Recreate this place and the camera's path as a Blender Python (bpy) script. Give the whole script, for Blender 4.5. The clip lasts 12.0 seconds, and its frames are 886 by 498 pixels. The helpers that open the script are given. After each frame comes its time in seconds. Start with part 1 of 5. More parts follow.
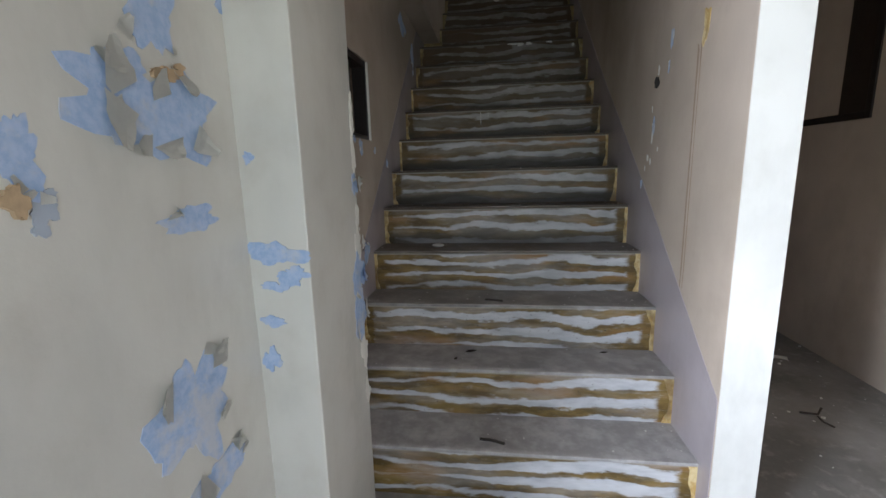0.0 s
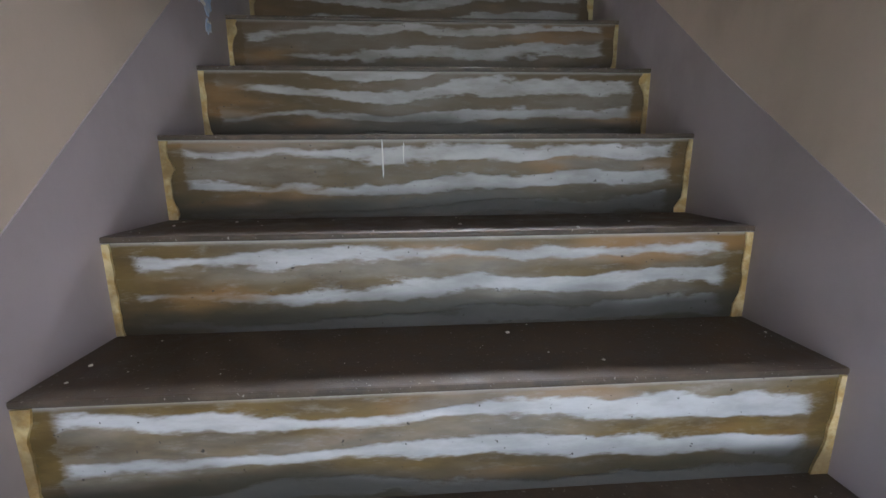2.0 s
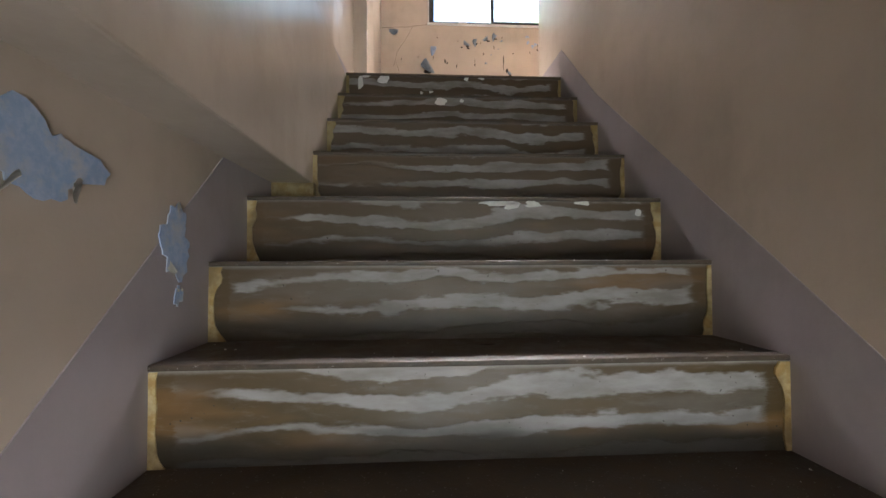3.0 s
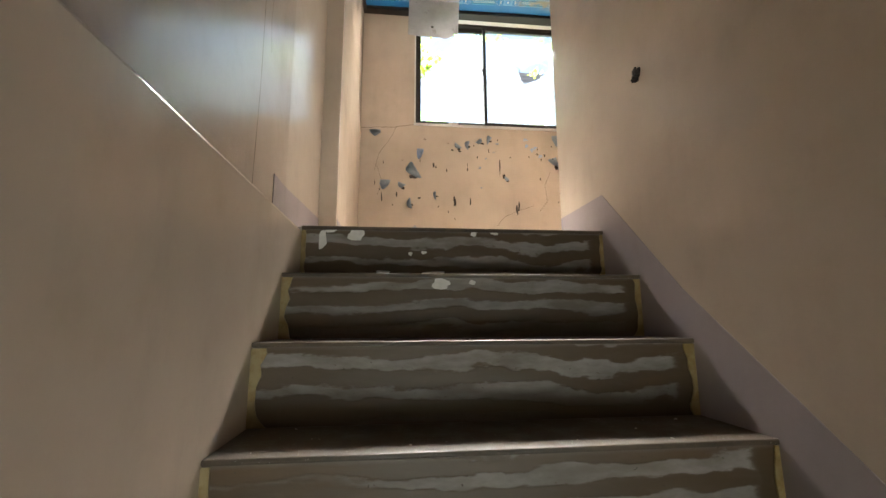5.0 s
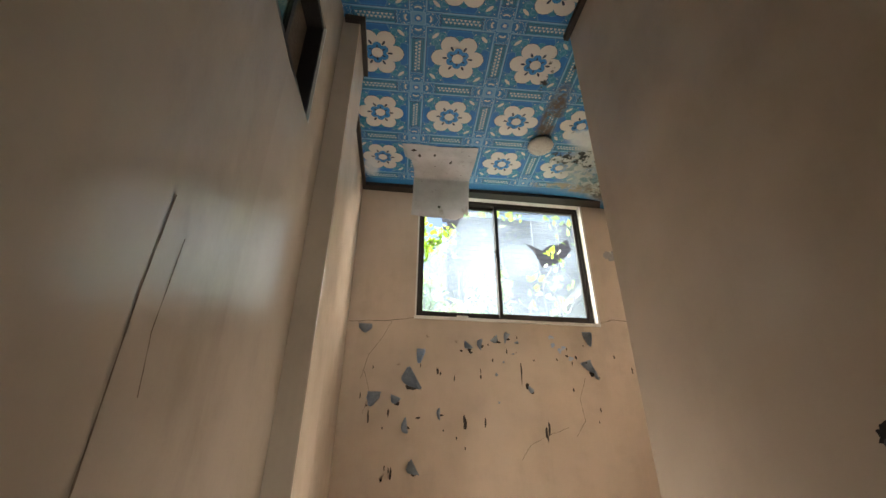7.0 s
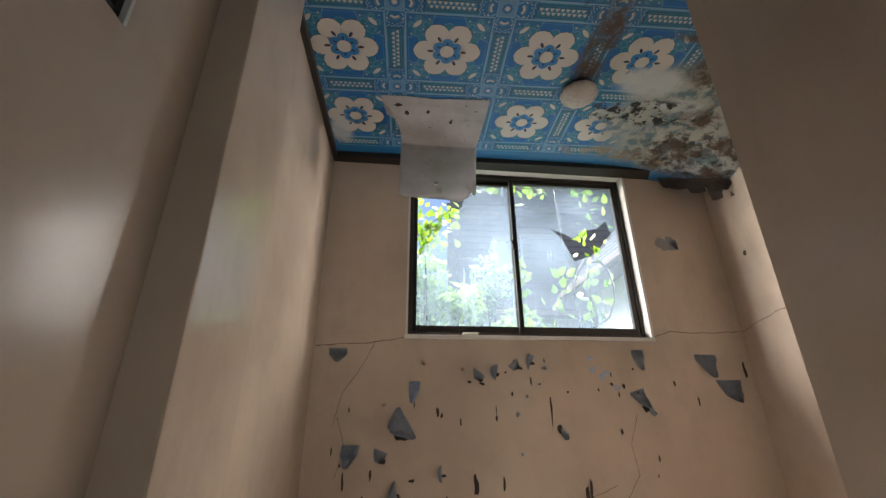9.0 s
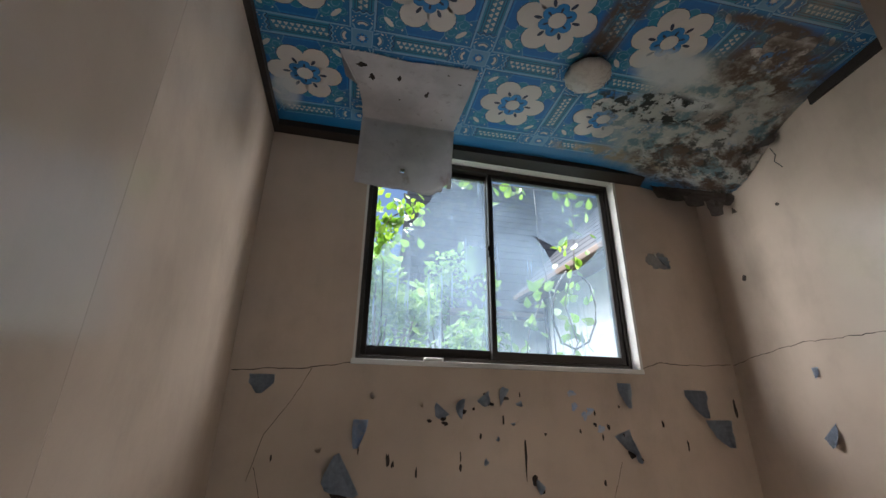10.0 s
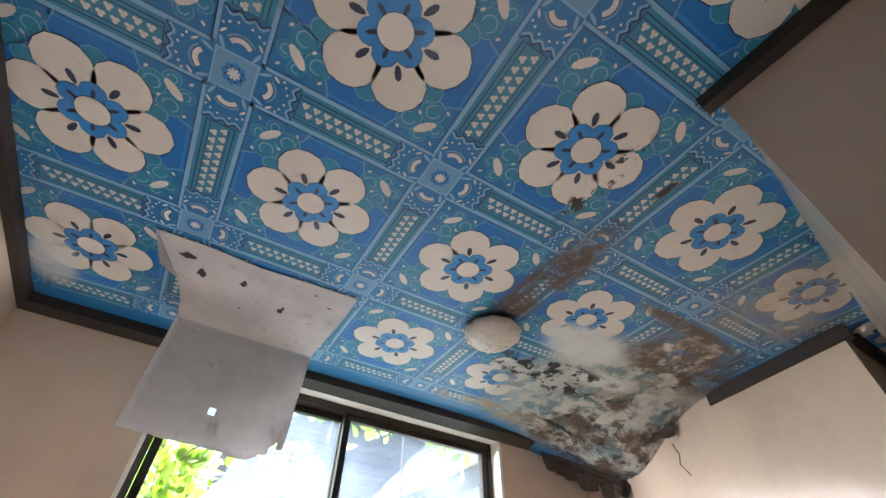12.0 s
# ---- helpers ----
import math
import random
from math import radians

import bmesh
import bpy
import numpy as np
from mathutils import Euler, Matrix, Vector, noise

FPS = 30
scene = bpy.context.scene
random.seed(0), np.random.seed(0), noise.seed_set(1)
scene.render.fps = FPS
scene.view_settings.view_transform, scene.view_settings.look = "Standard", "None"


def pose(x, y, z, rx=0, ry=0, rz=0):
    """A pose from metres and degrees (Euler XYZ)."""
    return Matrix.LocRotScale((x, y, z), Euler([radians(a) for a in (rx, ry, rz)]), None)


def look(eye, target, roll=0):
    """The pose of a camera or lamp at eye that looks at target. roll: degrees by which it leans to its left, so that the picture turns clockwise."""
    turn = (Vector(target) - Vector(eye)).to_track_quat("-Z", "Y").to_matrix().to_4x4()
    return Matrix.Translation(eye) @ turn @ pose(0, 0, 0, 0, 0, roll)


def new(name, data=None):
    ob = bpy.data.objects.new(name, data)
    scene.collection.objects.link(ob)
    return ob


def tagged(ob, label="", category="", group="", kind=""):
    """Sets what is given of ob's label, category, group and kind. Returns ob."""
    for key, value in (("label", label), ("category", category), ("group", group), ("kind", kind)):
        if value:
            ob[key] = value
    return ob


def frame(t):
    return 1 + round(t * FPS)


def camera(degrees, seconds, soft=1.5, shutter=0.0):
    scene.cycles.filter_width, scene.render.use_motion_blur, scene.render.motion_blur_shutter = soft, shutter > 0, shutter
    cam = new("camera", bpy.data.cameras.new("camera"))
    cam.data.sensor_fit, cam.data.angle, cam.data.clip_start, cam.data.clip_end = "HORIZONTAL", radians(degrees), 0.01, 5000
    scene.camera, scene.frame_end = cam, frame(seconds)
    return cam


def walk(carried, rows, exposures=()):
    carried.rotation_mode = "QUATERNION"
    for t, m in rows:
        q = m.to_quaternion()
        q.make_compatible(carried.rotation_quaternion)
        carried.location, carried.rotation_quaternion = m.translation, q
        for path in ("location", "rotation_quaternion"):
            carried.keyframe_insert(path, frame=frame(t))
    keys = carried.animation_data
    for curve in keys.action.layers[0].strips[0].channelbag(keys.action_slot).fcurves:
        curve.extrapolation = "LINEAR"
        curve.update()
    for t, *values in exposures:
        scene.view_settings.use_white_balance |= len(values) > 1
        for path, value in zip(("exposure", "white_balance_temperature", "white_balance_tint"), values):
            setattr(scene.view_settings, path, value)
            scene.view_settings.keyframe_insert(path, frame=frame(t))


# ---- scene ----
cam = camera(92.6, 12.0)
PATH = [
    (0, (-0.027, 0.024, 1.191), (-0.278, 1.973, 0.819), -1.5),
    (0.5, (-0.109, 0.594, 1.198), (-0.128, 2.558, 0.819), -1.3),
    (1, (-0.076, 1.179, 1.21), (-0.048, 3.142, 0.828), -1.6),
    (1.5, (-0.071, 1.681, 1.33), (0.14, 3.631, 0.937), -0.7),
    (2, (-0.055, 1.94, 1.518), (0.073, 3.893, 1.106), -0.4),
    (2.5, (-0.110, 2.160, 1.764), (-0.038, 4.152, 1.614), 0.4),
    (3, (-0.128, 2.374, 1.975), (-0.012, 4.369, 2.027), -0.2),
    (3.5, (-0.105, 2.536, 2.208), (0.079, 4.520, 2.373), 0.3),
    (3.7, (-0.122, 2.612, 2.255), (0.058, 4.594, 2.441), 0.6),
    (5.3, (-0.175, 3.132, 2.758), (0.041, 5.078, 3.168), -0.4),
    (5.5, (-0.194, 3.190, 2.866), (0.028, 5.122, 3.334), 0.0),
    (6, (-0.120, 3.347, 3.020), (0.118, 5.225, 3.664), -0.1),
    (6.5, (-0.121, 3.491, 3.194), (0.122, 5.290, 4.034), 0.4),
    (7, (-0.206, 3.623, 3.385), (0.023, 5.388, 4.299), 0.4),
    (8.8, (-0.085, 4.245, 3.846), (0.114, 6.078, 4.622), -0.2),
    (9, (-0.096, 4.300, 3.907), (0.126, 6.134, 4.673), -0.5),
    (9.5, (-0.111, 4.504, 4.023), (0.253, 6.324, 4.769), 0.6),
    (10, (-0.099, 4.698, 4.132), (0.346, 6.506, 4.863), 0.7),
    (10.5, (-0.101, 4.844, 4.276), (0.510, 6.607, 4.996), 0.3),
    (11, (-0.096, 4.972, 4.514), (0.749, 6.545, 5.415), 0.4),
    (11.5, (-0.017, 4.990, 4.613), (0.829, 6.362, 5.798), 0.5),
    (12, (0.008, 4.969, 4.657), (0.789, 6.171, 6.053), 1.0),
]
walk(cam, [(t, look(eye, target, roll)) for t, eye, target, roll in PATH], [(0, 0.85, 6150, 12), (0.5, 0.95, 6250, 12), (1, 2.2, 6150, 14), (1.5, 2.3, 5850, 14), (2, 2.6, 5750, 14), (2.5, 3.1, 6100, 15), (3, 2.85, 6250, 15), (3.5, 3.1, 6350, 14), (5.5, 2.75, 7000, 10), (7, 2.1, 7100, 11), (9, 1.5, 6550, 13), (10, 0.9, 5950, 11), (10.5, 0.8, 5950, 11), (11, 0.95, 5850, 12), (11.5, 1.58, 6050, 14), (12, 2.45, 6200, 17)])

# ---- dimensions ----
RISE, GOING, FIRST, HALF = 0.1973, 0.230, 1.381, 0.645
LAND = 15 * RISE          # upper landing
TOP = 5.568               # upper ceiling
BACK = 6.66               # wall with the window
LEDGE = 2.943
BEAM, UPPER = -0.505, -0.572   # slab edge and wall above it, beside the stair
SIDE = -0.535             # landing wall
WX0, WX1, WZ0, WZ1 = -0.048, 1.405, 4.412, 5.548  # window opening

# ---- light ----
world = bpy.data.worlds.new("world")
scene.world = world
world.use_nodes = True
wn = world.node_tree.nodes
sky = wn.new("ShaderNodeTexSky")
sky.sky_type, sky.sun_disc = "NISHITA", False
sky.sun_elevation, sky.sun_rotation = radians(58), radians(-80)
world.node_tree.links.new(sky.outputs[0], wn["Background"].inputs[0])
wn["Background"].inputs[1].default_value = 0.09
sun = new("sun", bpy.data.lights.new("sun", "SUN"))
sun.data.energy, sun.data.angle, sun.data.color = 3.0, radians(0.6), (1.0, 0.95, 0.88)
sun.matrix_world = look((-6, 1.0, 10), (0, 0, 0))
# hall daylight: an added, unseen opening on the left and the open doorway behind
for eye, aim, watts, wide, high, tint in (((-1.25, -0.32, 1.05), (0.60, 2.0, 0.5), 84, 0.6, 0.8, (0.86, 0.92, 1.0)), ((0.35, -1.15, 0.9), (-0.2, 1, 0.7), 10, 1.2, 1.4, (0.86, 0.93, 1.0))):
    lamp = new("hall_light", bpy.data.lights.new("hall_light", "AREA"))
    lamp.data.shape, lamp.data.size, lamp.data.size_y = "RECTANGLE", wide, high
    lamp.data.energy, lamp.data.color = watts, tint
    lamp.matrix_world = look(eye, aim)

# added unseen lamps strengthen the window's daylight: high far, high near, and either side
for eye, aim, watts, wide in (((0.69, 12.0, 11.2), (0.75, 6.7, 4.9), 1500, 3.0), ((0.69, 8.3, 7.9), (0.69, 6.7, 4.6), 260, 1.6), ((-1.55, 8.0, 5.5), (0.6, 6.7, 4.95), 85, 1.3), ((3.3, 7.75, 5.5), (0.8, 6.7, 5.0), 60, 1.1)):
    lamp = new("window_fill", bpy.data.lights.new("window_fill", "AREA"))
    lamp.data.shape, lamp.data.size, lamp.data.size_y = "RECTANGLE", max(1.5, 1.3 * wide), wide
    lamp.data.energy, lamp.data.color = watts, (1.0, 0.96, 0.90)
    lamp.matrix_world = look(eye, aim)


# ---- material tools ----
class Nodes:
    """Small builder for a node material."""

    def __init__(self, name):
        self.mat = bpy.data.materials.new(name)
        self.mat.use_nodes = True
        self.tree = self.mat.node_tree
        self.bsdf = self.tree.nodes["Principled BSDF"]
        self.out = self.tree.nodes["Material Output"]
        self.coord = self.tree.nodes.new("ShaderNodeNewGeometry").outputs["Position"]

    def link(self, a, b):
        self.tree.links.new(a, b)

    def put(self, socket, value):
        if isinstance(value, (int, float)):
            socket.default_value = value
        elif isinstance(value, tuple):
            socket.default_value = (*value, 1.0) if len(value) == 3 and socket.type == "RGBA" else value
        else:
            self.link(value, socket)

    def local(self):
        self.coord = self.tree.nodes.new("ShaderNodeTexCoord").outputs["Object"]

    def random(self):
        return self.tree.nodes.new("ShaderNodeObjectInfo").outputs["Random"]

    def island(self):
        return self.tree.nodes.new("ShaderNodeNewGeometry").outputs["Random Per Island"]

    def vec(self, op, a, b):
        n = self.tree.nodes.new("ShaderNodeVectorMath")
        n.operation = op
        self.put(n.inputs[0], a)
        self.put(n.inputs[1], b)
        return n.outputs["Value"] if op in ("LENGTH", "DISTANCE") else n.outputs[0]

    def math(self, op, a, b=0.0, clamp=False):
        n = self.tree.nodes.new("ShaderNodeMath")
        n.operation, n.use_clamp = op, clamp
        self.put(n.inputs[0], a)
        self.put(n.inputs[1], b)
        return n.outputs[0]

    def split(self, v):
        n = self.tree.nodes.new("ShaderNodeSeparateXYZ")
        self.link(v, n.inputs[0])
        return n.outputs

    def join(self, x, y, z):
        n = self.tree.nodes.new("ShaderNodeCombineXYZ")
        for s, v in zip(n.inputs, (x, y, z)):
            self.put(s, v)
        return n.outputs[0]

    def noise(self, scale, detail=4.0, rough=0.55, stretch=None, where=None, distort=0.0):
        n = self.tree.nodes.new("ShaderNodeTexNoise")
        n.inputs["Scale"].default_value, n.inputs["Detail"].default_value = scale, detail
        n.inputs["Roughness"].default_value, n.inputs["Distortion"].default_value = rough, distort
        v = where if where is not None else self.coord
        if stretch:
            v = self.vec("MULTIPLY", v, stretch)
        self.link(v, n.inputs["Vector"])
        return n.outputs["Fac"]

    def ramp(self, fac, lo, hi, a=0.0, b=1.0):
        n = self.tree.nodes.new("ShaderNodeMapRange")
        n.interpolation_type = "SMOOTHSTEP"
        for key, v in (("Value", fac), ("From Min", lo), ("From Max", hi), ("To Min", a), ("To Max", b)):
            self.put(n.inputs[key], v)
        return n.outputs["Result"]

    def mix(self, fac, a, b):
        n = self.tree.nodes.new("ShaderNodeMix")
        n.data_type = "RGBA"
        self.put(n.inputs[0], fac)
        self.put(n.inputs[6], a)
        self.put(n.inputs[7], b)
        return n.outputs[2]

    def bump(self, height, strength=0.3, distance=0.004):
        n = self.tree.nodes.new("ShaderNodeBump")
        n.inputs["Strength"].default_value, n.inputs["Distance"].default_value = strength, distance
        self.link(height, n.inputs["Height"])
        self.link(n.outputs[0], self.bsdf.inputs["Normal"])

    def done(self, colour, rough=0.6, metal=0.0):
        self.put(self.bsdf.inputs["Base Color"], colour)
        self.put(self.bsdf.inputs["Roughness"], rough)
        self.put(self.bsdf.inputs["Metallic"], metal)
        return self.mat


def paint(name, colour, dirt=(0.30, 0.24, 0.17), rough=0.21, amount=0.32):
    """Old gloss paint on plaster: drifts of tone, smears, runs and a hand-trowelled relief."""
    n = Nodes(name)
    big, mid, fine = n.noise(1.3, 3), n.noise(7, 6, 0.6), n.noise(90, 3)
    runs = n.noise(5, 4, 0.6, stretch=(1, 1, 0.12))
    pale = tuple(min(1, c * 1.10) for c in colour)
    deep = tuple(c * 0.88 for c in colour)
    c = n.mix(n.ramp(big, 0.3, 0.7), deep, pale)
    c = n.mix(n.ramp(n.math("ADD", n.math("MULTIPLY", mid, 0.6), n.math("MULTIPLY", runs, 0.5)), 0.48, 0.88, 0, amount), c, dirt)
    c = n.mix(n.ramp(n.noise(2.4, 6, 0.65, stretch=(1, 1, 0.45), where=n.vec("ADD", n.coord, (5, 3, 8))), 0.50, 0.72, 0, amount * 0.9), c, tuple(0.55 * v for v in colour))
    c = n.mix(n.ramp(n.noise(26, 5, 0.7), 0.68, 0.80, 0, 0.16), c, dirt)
    n.bump(n.math("ADD", n.math("ADD", n.math("MULTIPLY", mid, 0.7), n.math("MULTIPLY", fine, 0.08)), n.math("MULTIPLY", big, 1.5)), 0.30, 0.008)
    return n.done(c, rough)


def plain(name, colour, rough=0.6, metal=0.0, spread=0.15, scale=18.0, relief=0.15):
    n = Nodes(name)
    a, b = n.noise(scale, 5, 0.6), n.noise(scale * 6, 3)
    c = n.mix(a, tuple(x * (1 - spread) for x in colour), tuple(min(1, x * (1 + spread)) for x in colour))
    n.bump(b, relief, 0.002)
    return n.done(c, n.ramp(b, 0.3, 0.7, max(0.03, rough - 0.08), min(1, rough + 0.08)), metal)


TAUPE = paint("taupe_wall_paint", (0.515, 0.43, 0.355))
CREAM = paint("cream_wall_paint", (0.60, 0.585, 0.53), rough=0.22)
LIGHT = paint("landing_wall_paint", (0.57, 0.465, 0.375), rough=0.17)
GREY_BAND = paint("grey_skirting_paint", (0.37, 0.325, 0.34), dirt=(0.2, 0.17, 0.15))
WHITE = paint("white_edge_paint", (0.72, 0.71, 0.67), dirt=(0.4, 0.36, 0.28))


def undercoat():
    """Old blue undercoat, rubbed and dusted with filler."""
    n = Nodes("old_blue_undercoat")
    a, b = n.noise(14, 5, 0.65), n.noise(60, 4, 0.6)
    c = n.mix(n.ramp(b, 0.3, 0.7), (0.29, 0.40, 0.60), (0.40, 0.49, 0.66))
    c = n.mix(n.ramp(a, 0.46, 0.66, 0, 0.75), c, (0.52, 0.52, 0.53))
    n.bump(n.math("ADD", a, b), 0.3, 0.003)
    return n.done(c, 0.7)


BARE_BLUE = undercoat()
FLAP_BLUE = plain("grey_blue_paint_back", (0.30, 0.345, 0.41), 0.7, spread=0.35, scale=60)
FLAP_CREAM = plain("curled_cream_paint", (0.66, 0.65, 0.60), 0.5, spread=0.1, scale=40)
DARK = plain("dark_crack", (0.045, 0.035, 0.03), 0.9)
BROWN_WOOD = plain("dark_brown_trim", (0.022, 0.014, 0.010), 0.62, spread=0.35, scale=30)
ALU = plain("bronze_aluminium", (0.035, 0.028, 0.024), 0.38, 0.55, spread=0.3)
PUTTY = plain("white_putty", (0.70, 0.68, 0.62), 0.8, spread=0.15)
BLACK_WIRE = plain("black_wire", (0.02, 0.02, 0.02), 0.5)
PLASTIC = plain("yellowed_white_plastic", (0.50, 0.46, 0.41), 0.3, spread=0.12, scale=10)


def concrete(name, dark, light):
    n = Nodes(name)
    a, b, c = n.noise(2.2, 5, 0.6), n.noise(14, 6, 0.65), n.noise(150, 2)
    col = n.mix(n.ramp(a, 0.35, 0.68), dark, light)
    col = n.mix(n.ramp(b, 0.5, 0.75, 0, 0.6), col, tuple(x * 1.5 for x in light))
    col = n.mix(n.ramp(c, 0.68, 0.74, 0, 0.5), col, (0.42, 0.39, 0.35))
    n.bump(n.math("ADD", b, n.math("MULTIPLY", c, 0.3)), 0.4, 0.004)
    return n.done(col, n.ramp(b, 0.3, 0.7, 0.5, 0.8))


def tread_material():
    """Worn concrete, pale grey at the foot of the stair, dark brown further up."""
    n = Nodes("worn_tread_concrete")
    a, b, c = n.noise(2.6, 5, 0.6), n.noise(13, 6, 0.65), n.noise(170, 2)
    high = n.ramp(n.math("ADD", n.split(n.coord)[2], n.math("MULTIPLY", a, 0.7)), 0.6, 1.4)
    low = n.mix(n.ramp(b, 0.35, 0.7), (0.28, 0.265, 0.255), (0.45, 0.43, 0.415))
    upper_tone = n.mix(n.ramp(b, 0.35, 0.7), (0.048, 0.033, 0.021), (0.105, 0.075, 0.05))
    col = n.mix(high, low, upper_tone)
    col = n.mix(n.ramp(c, 0.67, 0.74, 0, 0.5), col, (0.40, 0.37, 0.33))
    n.bump(n.math("ADD", b, n.math("MULTIPLY", c, 0.3)), 0.4, 0.004)
    return n.done(col, n.ramp(b, 0.3, 0.7, 0.42, 0.75))


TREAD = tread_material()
FLOOR = concrete("dusty_concrete", (0.16, 0.15, 0.135), (0.27, 0.25, 0.23))
DUST = concrete("pale_dusty_landing", (0.42, 0.40, 0.37), (0.60, 0.58, 0.55))


def riser_material():
    """Pale skim with trowelled bands of brown floor glue, wandering along the riser."""
    n = Nodes("glue_striped_riser")
    n.local()
    x, y, z = n.split(n.coord)
    seed = n.math("MULTIPLY", n.random(), 37.0)
    w = n.join(x, n.math("ADD", y, seed), z)
    wander = n.noise(1.0, 5, 0.6, stretch=(2.0, 1, 5), where=w)
    fray = n.noise(1.0, 5, 0.7, stretch=(16, 1, 60), where=w)
    patch = n.noise(1.0, 3, 0.5, stretch=(2.2, 1, 9), where=n.vec("ADD", w, (4, 9, 2)))
    v = n.math("ADD", n.math("DIVIDE", z, RISE), n.math("MULTIPLY", n.math("SUBTRACT", wander, 0.5), 0.75))
    v = n.math("ADD", v, n.math("MULTIPLY", n.math("SUBTRACT", fray, 0.5), 0.11))
    wave = n.math("COSINE", n.math("MULTIPLY", n.math("SUBTRACT", v, n.math("ADD", 0.84, n.math("MULTIPLY", n.random(), 0.16))), 2 * math.pi / 0.35))
    glue = n.ramp(n.math("ADD", n.math("ADD", wave, 0.12), n.math("ADD", n.math("MULTIPLY", n.math("SUBTRACT", patch, 0.5), 3.4), n.ramp(x, -0.6, 0.35, 0.75, 0.0))), -0.26, 0.46)
    thin = n.noise(1.0, 3, 0.5, stretch=(2.4, 1, 12), where=n.vec("ADD", w, (11, 2, 5)))
    glue = n.math("MULTIPLY", glue, n.ramp(thin, 0.36, 0.58, 0.75, 1.0))
    ends = n.ramp(n.math("ADD", n.math("ABSOLUTE", x), n.math("MULTIPLY", fray, 0.05)), HALF - 0.05, HALF - 0.02)
    glue = n.math("MAXIMUM", glue, ends)
    tone = n.noise(1.0, 5, 0.6, stretch=(7, 1, 22), where=n.vec("ADD", w, (2, 3, 7)))
    brown = n.mix(n.ramp(tone, 0.35, 0.68), (0.085, 0.052, 0.010), (0.22, 0.140, 0.036))
    # browner up the stair: partly old glue, partly the daylight's fall-off put into colour
    aged_and_dim = n.ramp(n.math("ADD", n.split(n.tree.nodes.new("ShaderNodeNewGeometry").outputs["Position"])[2], n.math("MULTIPLY", tone, 0.5)), 0.8, 2.0, 0, 0.8)
    brown = n.mix(aged_and_dim, brown, (0.075, 0.046, 0.010))
    brown = n.mix(n.ramp(patch, 0.53, 0.68, 0, 0.75), brown, (0.27, 0.14, 0.04))
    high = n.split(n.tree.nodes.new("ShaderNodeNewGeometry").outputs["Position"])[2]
    # darker skim higher up: some soiling, some lost daylight painted in
    low_skim = n.mix(n.ramp(tone, 0.3, 0.7), (0.38, 0.38, 0.39), (0.54, 0.54, 0.55))
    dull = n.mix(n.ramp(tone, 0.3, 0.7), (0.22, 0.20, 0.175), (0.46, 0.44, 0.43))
    skim = n.mix(n.ramp(n.math("ADD", high, n.math("MULTIPLY", n.math("SUBTRACT", thin, 0.5), 0.9)), 0.7, 2.0), low_skim, dull)
    col = n.mix(n.math("MULTIPLY", glue, n.ramp(fray, 0.2, 0.5, 0.7, 1.0)), skim, brown)
    nose = n.ramp(n.math("ADD", z, n.math("MULTIPLY", fray, 0.012)), RISE - 0.016, RISE - 0.004)
    col = n.mix(nose, col, (0.36, 0.34, 0.31))
    col = n.mix(n.ramp(n.noise(90, 2, where=w), 0.7, 0.76), col, (0.05, 0.04, 0.03))
    # shade at the riser's foot, painted in on all but the lowest steps
    foot_shade = n.ramp(n.math("ADD", z, n.math("MULTIPLY", patch, 0.12)), 0.145, 0.085, 0, 0.9)
    shade_reach = n.ramp(n.math("ADD", high, n.math("MULTIPLY", patch, 0.5)), 0.7, 1.2, 0.05, 1.0)
    col = n.mix(n.math("MULTIPLY", foot_shade, shade_reach), col, (0.028, 0.024, 0.014))
    # top steps: dark brown soil, with the dimmer light painted into it
    soil_and_dim = n.ramp(n.math("ADD", high, n.math("MULTIPLY", tone, 0.8)), 1.7, 2.8, 0.0, 0.85)
    col = n.mix(n.math("MULTIPLY", soil_and_dim, n.ramp(glue, 0.0, 0.8, 0.6, 1.0)), col, (0.062, 0.034, 0.014))
    n.bump(n.math("ADD", glue, n.math("MULTIPLY", fray, 0.5)), 0.5, 0.003)
    return n.done(col, n.mix(glue, (0.62, 0.62, 0.62), (0.5, 0.5, 0.5)))


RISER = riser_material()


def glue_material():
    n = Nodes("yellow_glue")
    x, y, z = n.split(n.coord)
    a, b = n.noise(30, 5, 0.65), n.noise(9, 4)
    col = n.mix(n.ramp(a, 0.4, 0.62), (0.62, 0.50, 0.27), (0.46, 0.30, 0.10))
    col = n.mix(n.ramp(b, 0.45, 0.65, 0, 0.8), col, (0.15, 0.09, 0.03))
    # browner and darker further up the stair
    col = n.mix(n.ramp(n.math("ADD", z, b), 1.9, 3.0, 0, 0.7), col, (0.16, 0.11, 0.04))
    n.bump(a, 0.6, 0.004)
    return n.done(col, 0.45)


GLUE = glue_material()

# ---- mesh tools ----


def true_up(p):
    """The plan as drawn, brought to the landing's true size: past the last step all is a little smaller."""
    x, y, z = p
    s = min(1.0, max(0.0, (y - 4.6) / 0.6))
    x += s * (0.018 - 0.033 * x)
    y = y if y < 4.6 else 4.6 + 0.893 * (y - 4.6) if y < 5.095 else 5.042 + 0.967 * (y - 5.095)
    return Vector((x, y, z if z < LAND else LAND + 0.95 * (z - LAND)))


INDOORS = [True]


